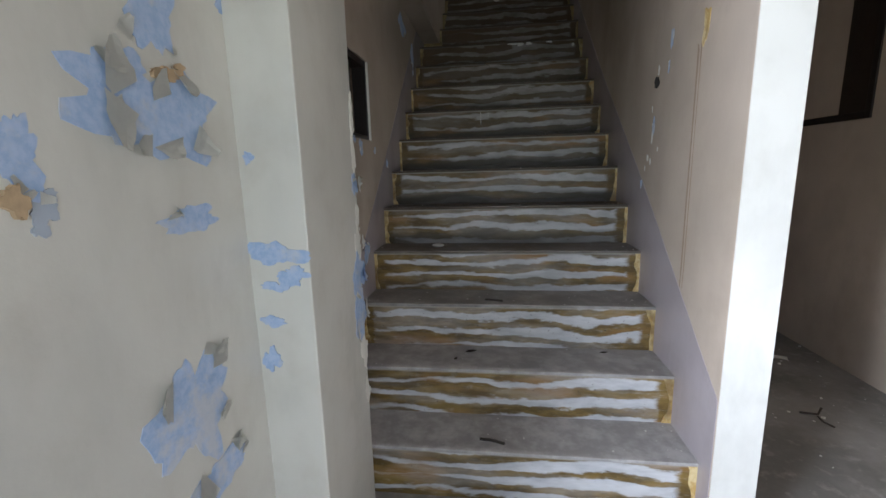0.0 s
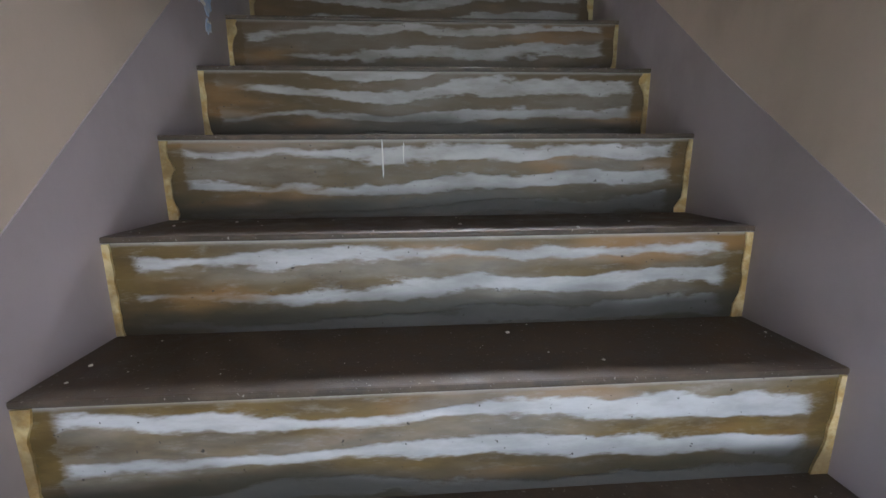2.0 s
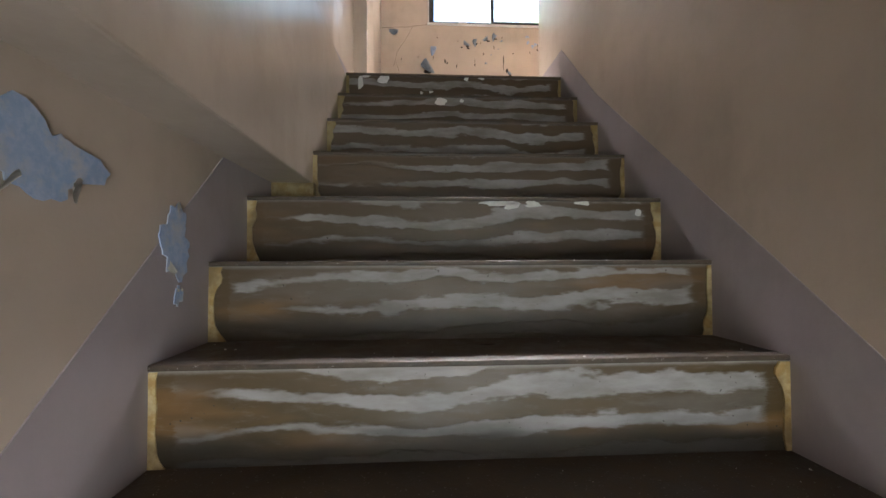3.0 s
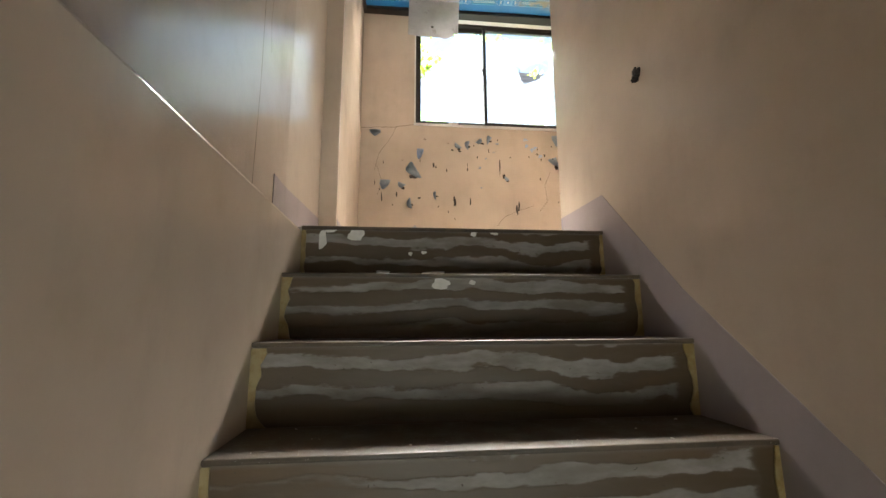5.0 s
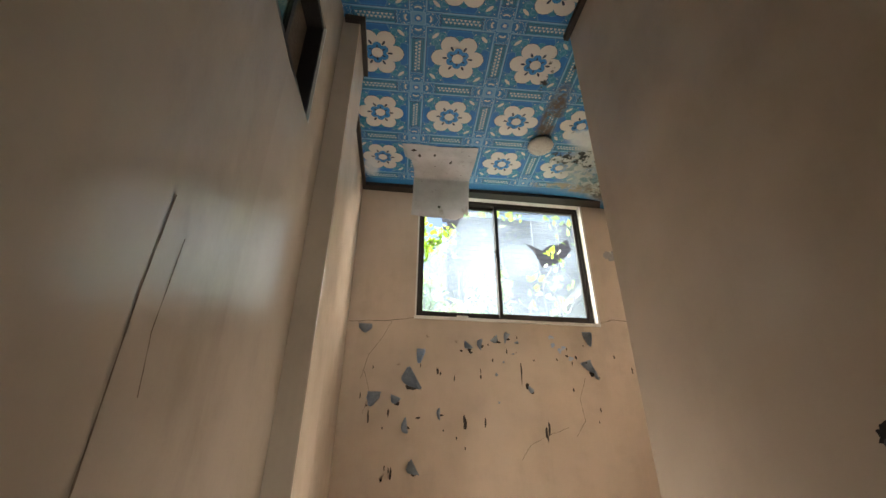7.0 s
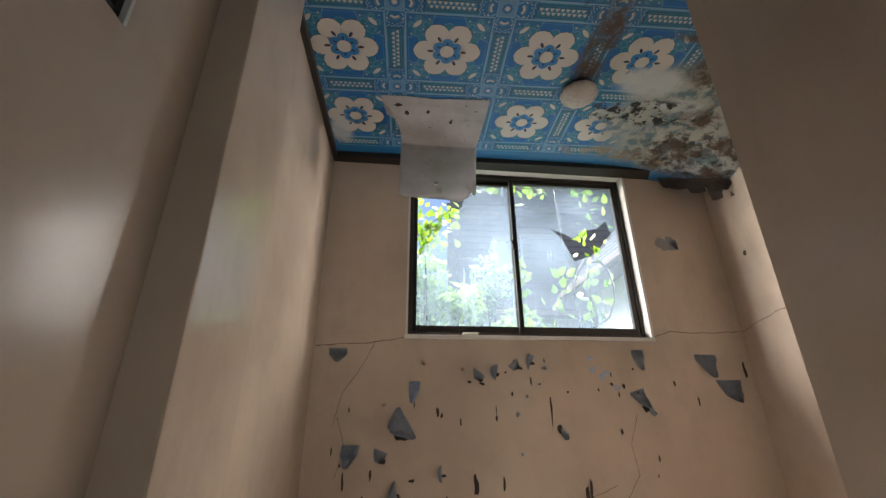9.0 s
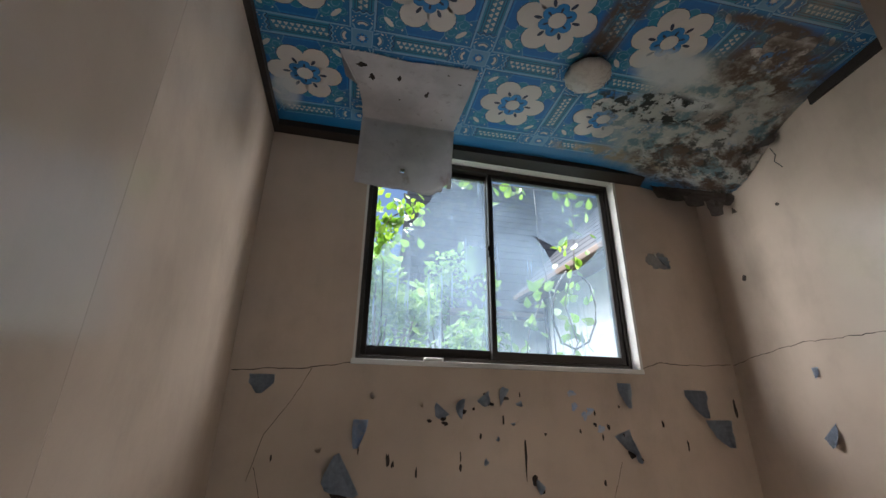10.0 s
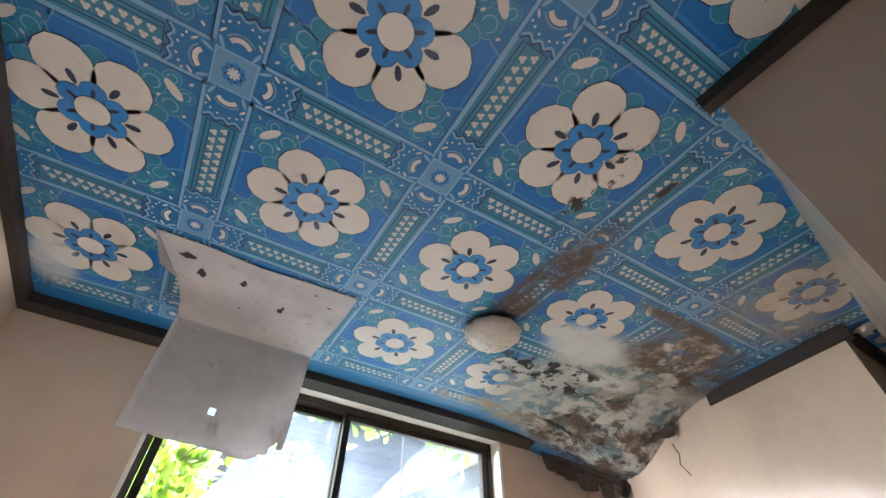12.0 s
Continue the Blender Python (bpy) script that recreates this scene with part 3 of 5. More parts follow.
def flower_cell(cx, cy):
    h, w = PITCH / 2, 0.041   # half cell, half strip
    q = h - w
    for i in range(5):        # deep square in strips, so that it can sag
        for j in range(5):
            d = 2 * q / 5
            shape(rect(cx - q + d * i, cx - q + d * i + d, cy - q + d * j, cy - q + d * j + d), "deep", 2)
    for a in range(4):
        c, s = (1, 0, -1, 0)[a], (0, 1, 0, -1)[a]

        def turn(p):
            return [(cx + u * c - v * s, cy + u * s + v * c) for u, v in p]
        shape(turn(rect(-q, q, q - 0.007, q)), "line", 3)
        shape(turn(rect(-q, q, q - 0.0095, q - 0.0075)), "navy", 3)
        # scalloped edge of the corner's ground
        scallop = [(q - 0.008, 0.062), (0.158, 0.072), (0.145, 0.082), (0.128, 0.078), (0.112, 0.088), (0.098, 0.098), (0.088, 0.112), (0.078, 0.128), (0.082, 0.145), (0.072, 0.158), (0.062, q - 0.008)]
        shape(turn(scallop + [(q - 0.008, q - 0.008)]), "strip", 3)
        stroke(turn(scallop), 0.0032, "star", 4)
        # scrolls in the corner
        for u, v, r in ((0.135, 0.098, 0.026), (0.098, 0.135, 0.026), (0.160, 0.132, 0.017), (0.132, 0.160, 0.017)):
            shape(turn(disc(u, v, r + 0.0015, 12)), "line", 3)
            shape(turn(disc(u, v, r, 12)), "teal", 4)
            p = turn([(u, v)])[0]
            ring(p[0], p[1], r * 0.62, 0.0025, "line", 5, a, a + 4.6, 7)
        shape(turn(disc(0.137, 0.137, 0.026, 10, 0.010, 2.356)), "white", 6)
        for u, v in ((0.085, 0.163), (0.163, 0.085), (0.166, 0.166), (0.112, 0.112)):
            shape(turn(disc(u, v, 0.0055, 6, 0.003, 0.8)), "white", 6)
        # wavy rim of the square's ground
        for i in range(6):
            u = -0.062 + 0.025 * i
            shape(turn(disc(u, q - 0.016, 0.014, 8, 0.0035)), "petal", 3)
    for i in range(6):
        a = i * math.pi / 3
        b = a + math.pi / 6
        shape(disc(cx + 0.128 * math.cos(b), cy + 0.128 * math.sin(b), 0.025, 10, 0.021), "line", 5)
        shape(disc(cx + 0.128 * math.cos(b), cy + 0.128 * math.sin(b), 0.0235, 10, 0.0195), "teal", 6)
        shape(petal(cx, cy, a, 0.040, 0.1612, 0.1140), "navy", 7)
    for i in range(6):
        a = i * math.pi / 3
        shape(petal(cx, cy, a, 0.032, 0.159, 0.112), "white", 8)
    for i in range(6):
        a = i * math.pi / 3
        b = a + math.pi / 6
        shape(disc(cx + 0.044 * math.cos(b), cy + 0.044 * math.sin(b), 0.0265, 10), "strip", 9)
        shape(disc(cx + 0.044 * math.cos(b), cy + 0.044 * math.sin(b), 0.024, 10), "petal", 10)
        shape(petal(cx, cy, a, 0.060, 0.094, 0.015, 4), "navy", 11)
    for i in range(6):
        b = (i + 0.5) * math.pi / 3
        shape(petal(cx, cy, b, 0.03, 0.057, 0.010, 3), "navy", 11)
    shape(disc(cx, cy, 0.0345, 18), "navy", 12)
    shape(disc(cx, cy, 0.033, 18), "white", 13)


def strip_cell(cx, cy, upright):
    """The band between two flower squares, with its panel of little trefoils."""
    def turn(p):
        return [(cx - v, cy + u) for u, v in p] if upright else [(cx + u, cy + v) for u, v in p]
    L, w = PITCH / 2 - 0.041, 0.041
    for i in range(4):
        shape(turn(rect(-L + L / 2 * i, -L + L / 2 * i + L / 2, -w, w)), "strip", 2)
    n = 0.108
    shape(turn(rect(-n, n, -0.030, 0.030)), "navy", 3)
    shape(turn(rect(-n + 0.002, n - 0.002, -0.0275, 0.0275)), "teal", 4)
    shape(turn(rect(-n + 0.004, n - 0.004, -0.0205, 0.0205)), "navy", 5)
    shape(turn(rect(-n + 0.004, n - 0.004, -0.0185, 0.0185)), "panel", 6)
    for i in range(9):
        for j, v in enumerate((-0.0095, 0.0095)):
            u = -0.092 + 0.0225 * i + 0.011 * j
            if u < 0.1:
                for p in ((0, 0.004), (-0.0038, -0.0022), (0.0038, -0.0022)):
                    shape(turn(disc(u + p[0], v + p[1], 0.0043, 6)), "white", 7)
    for v in (-0.0345, 0.0345):
        shape(turn(rect(-n - 0.002, n + 0.002, v - 0.0035, v + 0.0035)), "teal", 3)
        stroke(turn([(-n, v + 0.0055 * (1 if v > 0 else -1)), (n, v + 0.0055 * (1 if v > 0 else -1))]), 0.0035, "line", 3)
    for s in (-1, 1):
        # wavy bracket that closes the panel
        wavy = [(s * (n + 0.007 + 0.0045 * math.cos(3 * math.pi * v / 0.038)), v) for v in (-0.038 + 0.076 * i / 18 for i in range(19))]
        stroke(turn([(u + s * 0.0045, v) for u, v in wavy]), 0.006, "line", 5)
        stroke(turn(wavy), 0.0036, "navy", 6)
        # lotus of arched petals that opens towards the star
        e = L - 0.004
        for r, t, ink, layer in ((0.037, 0.004, "star", 5), (0.030, 0.010, "white", 6), (0.0315, 0.0015, "navy", 7)):
            for i in range(8):
                b, c = (math.pi * (0.22 + 0.56 * (i + d) / 8) for d in (0, 1))
                shape(turn([(s * (e - p * math.sin(w)), p * 0.92 * math.cos(w)) for w, p in ((b, r), (c, r), (c, r - t), (b, r - t))]), ink, layer)
        for v in (-1, 1):
            shape(turn(disc(s * (e - 0.008), v * 0.0315, 0.013, 10, 0.0036, -s * v * 0.45)), "line", 8)
            shape(turn(disc(s * (e - 0.030), v * 0.0335, 0.008, 8, 0.0026, s * v * 0.7)), "white", 8)
            for u, w in ((0.050, 0.026), (0.056, 0.012), (0.044, 0.036)):
                shape(turn(disc(s * (e - u), v * w, 0.0028, 6)), "white", 8)


def star_cell(cx, cy):
    w = 0.041
    shape(rect(cx - w, cx + w, cy - w, cy + w), "line", 2)
    shape(rect(cx - w + 0.004, cx + w - 0.004, cy - w + 0.004, cy + w - 0.004), "star", 3)
    for i in range(8):
        a = i * math.pi / 4
        shape(petal(cx, cy, a, 0.008, 0.026, 0.014, 3), "petal", 4)
        shape(petal(cx, cy, a + 0.39, 0.010, 0.021, 0.005, 3), "navy", 5)
        shape(petal(cx, cy, a + 0.39, 0.0, 0.0145, 0.0062, 3), "white", 6)


# plain sheet under the print
step_n = 44
gx = [-0.8 + 3.05 * i / step_n for i in range(step_n + 1)]
gy = [4.2 + 2.5 * i / step_n for i in range(step_n + 1)]
grid0 = len(verts)
for y in gy:
    for x in gx:
        verts.append((x, y, TOP - sag(x, y)))
for j in range(step_n):
    for i in range(step_n):
        a = grid0 + j * (step_n + 1) + i
        faces.append((a, a + step_n + 1, a + step_n + 2, a + 1))
        mats_of.append(INKS.index("strip"))
for i in range(-2, 5):
    for j in range(-2, 3):
        cx, cy = i * PITCH, j * PITCH
        flower_cell(cx, cy)
        strip_cell(cx + PITCH / 2, cy, True)
        strip_cell(cx, cy + PITCH / 2, False)
        star_cell(cx + PITCH / 2, cy + PITCH / 2)
me = bpy.data.meshes.new("ceiling_2")
me.from_pydata([true_up(v) for v in verts], [], faces)
for k in INKS:
    me.materials.append(INK[k])
me.polygons.foreach_set("material_index", mats_of)
ceiling = tagged(new("ceiling_2", me), "blue flower-patterned vinyl ceiling, mouldy and sagging in one corner", "ceiling", kind="structure")
structure("ceiling_3", boxes((-0.9, 2.35, 0.86, 6.9, TOP + 0.03, TOP + 0.15), (-0.8, 0.8, 0.86, 4.2, TOP, TOP + 0.03)), TAUPE, "plain slab above the vinyl ceiling", "ceiling")

# dark wooden trim round the ceiling
structure("trim_back", prism(2, [(-0.53, BACK - 0.068), (1.78, BACK - 0.112), (1.78, BACK), (-0.53, BACK)], TOP - 0.034, TOP), BROWN_WOOD, "dark brown wooden ceiling trim above the window", "trim")
structure("trim_left", prism(2, [(-0.562, 5.498), (-0.536, 5.498), (-0.502, BACK - 0.055), (-0.528, BACK - 0.055)], TOP - 0.036, TOP), BROWN_WOOD, "dark brown wooden ceiling trim", "trim")
structure("trim_pilaster", boxes((-0.483, -0.457, 5.105, 5.47, TOP - 0.036, TOP), (-0.562, -0.483, 5.105, 5.13, TOP - 0.036, TOP), (-0.535, -0.483, 5.47, 5.496, TOP - 0.036, TOP)), BROWN_WOOD, "dark brown wooden ceiling trim round the pilaster", "trim")
structure("trim_stair", boxes((HALF - 0.028, HALF, 3.9, 5.075, TOP - 0.036, TOP), bevel=0.003), BROWN_WOOD, "dark brown wooden ceiling trim", "trim")
structure("trim_right", prism(2, [(1.695, 5.265), (1.81, 5.815), (1.845, 5.815), (1.73, 5.265)], TOP - 0.05, TOP - 0.004), BROWN_WOOD, "dark brown wooden ceiling trim", "trim")
structure("trim_niche", boxes((1.80, 2.15, 5.262, 5.289, TOP - 0.05, TOP - 0.004)), BROWN_WOOD, "dark brown wooden ceiling trim", "trim")

# ---- window ----
def glass_material():
    """Window glass with years of grime: hazy, streaked by rain, clearer in places."""
    n = Nodes("grimy_glass")
    x, y, z = n.split(n.coord)
    flat = n.join(x, 0.0, z)
    streak = n.noise(1.0, 4, 0.6, stretch=(26, 1, 1.2), where=flat)
    cloud = n.noise(2.6, 5, 0.6, where=flat)
    film = n.math("ADD", n.ramp(cloud, 0.3, 0.7, 0.26, 0.62), n.ramp(streak, 0.55, 0.70, 0.0, 0.25), True)
    t, nodes = n.tree, n.tree.nodes
    clear, dirt, soft, gloss = (nodes.new("ShaderNodeBsdf" + k) for k in ("Transparent", "Translucent", "Diffuse", "Glossy"))
    clear.inputs[0].default_value = (0.90, 0.95, 0.98, 1)
    dirt.inputs[0].default_value = (0.17, 0.225, 0.295, 1)
    soft.inputs[0].default_value = (0.14, 0.18, 0.235, 1)
    gloss.inputs[1].default_value = 0.05
    m1, m2, m3 = (nodes.new("ShaderNodeMixShader") for _ in range(3))
    m1.inputs[0].default_value, m3.inputs[0].default_value = 0.25, 0.05
    n.link(dirt.outputs[0], m1.inputs[1]), n.link(soft.outputs[0], m1.inputs[2])
    n.link(film, m2.inputs[0]), n.link(clear.outputs[0], m2.inputs[1]), n.link(m1.outputs[0], m2.inputs[2])
    n.link(m2.outputs[0], m3.inputs[1]), n.link(gloss.outputs[0], m3.inputs[2])
    n.link(m3.outputs[0], n.out.inputs[0])
    return n.mat


GLASS = glass_material()
window = tagged(new("window_1"), "sliding aluminium window with two dirty, broken panes", "window", kind="structure")
FY0, FY1 = BACK + 0.055, BACK + 0.135
part("window_frame", boxes((WX0 + 0.012, WX0 + 0.034, FY0, FY1, WZ0 + 0.012, WZ1 - 0.012), (WX1 - 0.034, WX1 - 0.012, FY0, FY1, WZ0 + 0.012, WZ1 - 0.012),
                           (WX0 + 0.034, WX1 - 0.034, FY0, FY1, WZ0 + 0.012, WZ0 + 0.036), (WX0 + 0.034, WX1 - 0.034, FY0, FY1, WZ1 - 0.04, WZ1 - 0.012),
                           (WX0 + 0.034, WX1 - 0.034, FY0 + 0.036, FY0 + 0.044, WZ0 + 0.036, WZ0 + 0.048), bevel=0.002), ALU, window, "dark bronze aluminium frame")
part("window_sill", boxes((WX0 - 0.006, WX1 + 0.004, BACK - 0.012, FY0, WZ0 - 0.012, WZ0 + 0.012), bevel=0.004), WHITE, window, "chipped white-painted sill")
part("window_reveal", boxes((WX0, WX0 + 0.012, BACK - 0.004, FY1, WZ0 + 0.012, WZ1), (WX1 - 0.012, WX1 + 0.004, BACK - 0.005, FY1, WZ0 + 0.012, WZ1), (WX0 + 0.012, WX1 - 0.012, BACK - 0.005, FY1, WZ1 - 0.012, WZ1 + 0.003)), WHITE, window, "white-painted reveal")


def sash(x0, x1, y, z0, z1, broken):
    s = part("sash", boxes((x0, x0 + 0.028, y, y + 0.026, z0, z1), (x1 - 0.028, x1, y, y + 0.026, z0, z1), (x0 + 0.028, x1 - 0.028, y, y + 0.026, z0, z0 + 0.042), (x0 + 0.028, x1 - 0.028, y, y + 0.026, z1 - 0.026, z1), bevel=0.0025), ALU, window)
    a, b, c, d = x0 + 0.026, x1 - 0.026, z0 + 0.040, z1 - 0.024
    rnd = random.Random(int(x0 * 100) + 7)
    bm = bmesh.new()
    if broken == "corner":     # the upper left of the pane has fallen out along a ragged line
        edge = [(a, 4.93), (a + 0.03, 4.95), (0.06, 5.02), (0.10, 5.04), (0.13, 5.10), (0.19, 5.13), (0.24, 5.21), (0.25, 5.26), (0.30, 5.30), (0.33, 5.38), (0.345, d)]
        out = [(a, c), (b, c), (b, d)] + edge[::-1]
        bm.faces.new([bm.verts.new((u, y + 0.013, v)) for u, v in out])
    else:                      # a jagged hole below the middle
        hole = [(0.885, 5.155), (0.965, 5.125), (1.03, 5.09), (1.10, 5.15), (1.20, 5.17), (1.27, 5.23), (1.30, 5.12), (1.24, 5.05), (1.16, 4.98), (1.08, 4.95), (1.015, 4.93), (0.99, 5.00), (0.955, 5.075), (0.92, 5.12)]
        rim = [bm.verts.new((u, y + 0.013, v)) for u, v in ((a, c), (b, c), (b, d), (a, d))]
        inn = [bm.verts.new((u, y + 0.013, v)) for u, v in hole]
        ed = [bm.edges.new((rim[i], rim[(i + 1) % 4])) for i in range(4)] + [bm.edges.new((inn[i], inn[(i + 1) % len(inn)])) for i in range(len(inn))]
        bmesh.ops.triangle_fill(bm, edges=ed, use_beauty=True)
    pane = part("pane", bm, GLASS, s, "grimy cracked glass pane")
    pane.visible_shadow = False
    return s


sash(WX0 + 0.036, 0.650, FY0 + 0.046, WZ0 + 0.046, WZ1 - 0.040, "corner")
sash(0.622, WX1 - 0.036, FY0 + 0.008, WZ0 + 0.038, WZ1 - 0.040, "hole")
part("latch", boxes((0.612, 0.636, FY0 - 0.008, FY0 + 0.01, 4.99, 5.055), (0.604, 0.618, FY0 - 0.014, FY0 - 0.004, 5.02, 5.045), bevel=0.003), ALU, window, "small black sash latch")
wire = [(0.015, FY0 - 0.004, 4.90), (0.022, FY0 - 0.006, 4.925), (0.045, FY0 - 0.008, 4.935), (0.062, FY0 - 0.008, 4.91), (0.066, FY0 - 0.006, 4.80), (0.070, FY0 - 0.006, 4.65), (0.076, FY0 - 0.006, 4.53), (0.062, FY0 - 0.006, 4.49), (0.040, FY0 - 0.004, 4.472)]
tagged(mesh_object("wire", tube(wire, 0.0022), BLACK_WIRE), "bent black wire hooked on the window frame", "wire")
tagged(mesh_object("putty_lump", boxes((0.27, 0.36, BACK - 0.008, BACK + 0.02, WZ0 + 0.012, WZ0 + 0.028), (0.29, 0.33, BACK - 0.01, BACK + 0.01, WZ0 + 0.012, WZ0 + 0.022), bevel=0.006), PUTTY), "crumbled lump of white putty on the sill", "putty")

# ---- ceiling lamp ----
lamp_thing = tagged(new("ceiling_lamp"), "round yellowed glass ceiling lamp with scalloped shade", "ceiling lamp")
lamp_thing.location, lamp_thing.scale = true_up((0.782, 5.93, TOP - 0.005)), (0.9, 0.9, 0.72)


def turned(profile, lobes=0, depth=0.0, k=48):
    bm = bmesh.new()
    rows = []
    for r, z in profile:
        rows.append([bm.verts.new((r * (1 + depth * (r > 0.02) * abs(math.sin(lobes * t / 2))) * math.cos(t), r * (1 + depth * (r > 0.02) * abs(math.sin(lobes * t / 2))) * math.sin(t), z)) for t in (2 * math.pi * i / k for i in range(k))])
    for a, b in zip(rows, rows[1:]):
        for i in range(k):
            bm.faces.new((a[i], b[i], b[(i + 1) % k], a[(i + 1) % k]))
    bm.faces.new(rows[0])
    bm.faces.new(rows[-1][::-1])
    return bm


part("base", turned([(0.088, 0), (0.088, -0.012), (0.080, -0.018)], k=40), plain("brown_lamp_base", (0.07, 0.045, 0.03), 0.5), lamp_thing, "brown lamp base", True)
part("shade", turned([(0.075, -0.016), (0.094, -0.022), (0.097, -0.036), (0.090, -0.055), (0.072, -0.074), (0.048, -0.086), (0.022, -0.091), (0.004, -0.092)], 10, 0.06), PLASTIC, lamp_thing, "", True)

# ---- peeled sheet of the ceiling ----
def backing():
    n = Nodes("grey_vinyl_backing")
    a, b, c = n.noise(5, 5, 0.6), n.noise(22, 5, 0.65), n.noise(11, 4, 0.6, stretch=(1, 1, 0.5))
    col = n.mix(n.ramp(a, 0.3, 0.7), (0.38, 0.36, 0.365), (0.50, 0.48, 0.485))
    col = n.mix(n.ramp(b, 0.58, 0.78, 0, 0.55), col, (0.17, 0.14, 0.13))
    col = n.mix(n.ramp(c, 0.60, 0.75, 0, 0.6), col, (0.22, 0.18, 0.15))
    n.bump(n.math("ADD", a, n.math("MULTIPLY", b, 0.4)), 0.4, 0.01)
    return n.done(col, 0.75)


BACKING = backing()
patch = [(-0.225, 6.07), (-0.10, 6.062), (0.05, 6.07), (0.20, 6.055), (0.345, 6.045), (0.352, 6.20), (0.350, 6.46), (-0.105, 6.475), (-0.115, 6.36), (-0.135, 6.27)]
structure("trim_backing", prism(2, patch, TOP - 0.0075, TOP - 0.0045), BACKING, "bare grey backing where the ceiling sheet peeled", "ceiling")
rnd = random.Random(4)
for hx, hy, hw, hh in ((-0.13, 6.13, 0.055, 0.022), (-0.085, 6.19, 0.02, 0.035), (0.03, 6.17, 0.016, 0.03), (0.165, 6.24, 0.016, 0.034), (0.23, 6.10, 0.01, 0.008), (0.27, 6.39, 0.006, 0.012), (0.05, 6.30, 0.008, 0.006), (0.29, 6.14, 0.012, 0.006)):
    pts = [(hx + hw * (0.2 + 0.6 * rnd.random()) * math.cos(t), hy + hh * (0.2 + 0.6 * rnd.random()) * math.sin(t)) for t in (2 * math.pi * i / 11 for i in range(11))]
    structure("trim_backing_hole", prism(2, pts, TOP - 0.0085, TOP - 0.0077), DARK, "torn dark hole in the grey backing", "ceiling")

bm = bmesh.new()
nu, nv = 22, 16
rnd = random.Random(9)
torn = [0.0] * (nu + 1)
for i in range(nu + 1):
    u = i / nu
    torn[i] = 0.352 + 0.022 * u + 0.004 * rnd.random() + (0.010 if 0.68 < u < 0.80 else 0) - (0.040 if u > 0.93 else 0.018 if u > 0.86 else 0)
rows = []
for j in range(nv + 1):
    v = j / nv
    row = []
    for i in range(nu + 1):
        u = i / nu
        drop = torn[i] * v
        bend = 0.03 * math.exp(-drop / 0.03)
        x = -0.108 + 0.462 * u + 0.010 * v * (1 - 2 * u) * 0.4 - 0.012 * v
        y = 6.462 + 0.012 - bend * 0.4 + 0.018 * v * math.sin(3.1 * u + 0.6) + 0.010 * noise.noise((u * 3, v * 3, 1))
        row.append(bm.verts.new((x, y, TOP - 0.010 - drop)))
    rows.append(row)
for j in range(nv):
    for i in range(nu):
        if (i, j) in ((10, 11), (20, 15)):
            continue
        bm.faces.new((rows[j][i], rows[j + 1][i], rows[j + 1][i + 1], rows[j][i + 1]))
bmesh.ops.solidify(bm, geom=bm.faces[:], thickness=0.0018)
tagged(mesh_object("hanging_sheet", bm, BACKING, smooth=True), "torn grey-backed ceiling sheet hanging before the window", "ceiling sheet")
bm = bmesh.new()
a, b, c, d = (bm.verts.new(p) for p in ((-0.225, 6.06, TOP - 0.009), (-0.140, 6.25, TOP - 0.010), (-0.185, 6.15, TOP - 0.013), (-0.195, 6.21, TOP - 0.008)))
bm.faces.new((a, c, b)), bm.faces.new((a, b, d))
bmesh.ops.solidify(bm, geom=bm.faces[:], thickness=0.0015)
tagged(mesh_object("peeled_corner", bm, BACKING), "curled corner of the ceiling sheet", "ceiling sheet")

# shreds of rotten board hanging in the wet corner
ROT = plain("rotten_board", (0.16, 0.13, 0.11), 0.9, spread=0.5, scale=25, relief=0.6)
rnd = random.Random(21)


def shred(x, y, z, w, h, a, curl):
    bm = bmesh.new()
    rows = []
    for j in range(7):
        v = j / 6
        half = w / 2 * (1 - 0.35 * v + 0.2 * (rnd.random() - 0.5))
        rows.append([bm.verts.new((s * half, -curl * v * v + 0.006 * rnd.random(), -h * v * (1 - 0.06 * abs(s)) - (0.012 * rnd.random() if j == 6 else 0))) for s in (-1, -0.35, 0.3, 1)])
    for p, q in zip(rows, rows[1:]):
        for i in range(3):
            bm.faces.new((p[i], q[i], q[i + 1], p[i + 1]))
    bmesh.ops.solidify(bm, geom=bm.faces[:], thickness=0.003)
    bmesh.ops.transform(bm, matrix=pose(x, y, z, 0, 0, a), verts=bm.verts)
    return tagged(mesh_object("board_shred", bm, ROT), "rotten brown shred hanging from the wet ceiling", "ceiling debris", "shreds in the wet corner")


for i in range(11):
    t = i / 10
    shred(1.67 + 0.26 * t + 0.02 * rnd.random(), 6.60 - 0.24 * t, TOP - sag(1.67 + 0.26 * t, 6.60 - 0.24 * t) + 0.01, 0.06 + 0.05 * rnd.random(), 0.07 + 0.09 * rnd.random() * (0.4 + t), -20 - 60 * t + 20 * rnd.random(), 0.05 * rnd.random())
for x, y, w, h, a in ((1.83, 6.05, 0.12, 0.05, -75),):
    shred(x, y, TOP - sag(x, y) + 0.004, w, h, a, 0.02)
tagged(mesh_object("loose_cable", tube([(1.80, 6.02, 5.42), (1.79, 6.0, 5.37), (1.77, 6.0, 5.33), (1.765, 5.97, 5.28)], 0.0022), BLACK_WIRE), "thin black cable end hanging from the ceiling", "cable")

# ---- peeling paint, cracks and holes ----
UP = Vector((0, 0, 1))
ALONG = {"x": Vector((1, 0, 0)), "y": Vector((0, 1, 0))}


COUNT = [0]


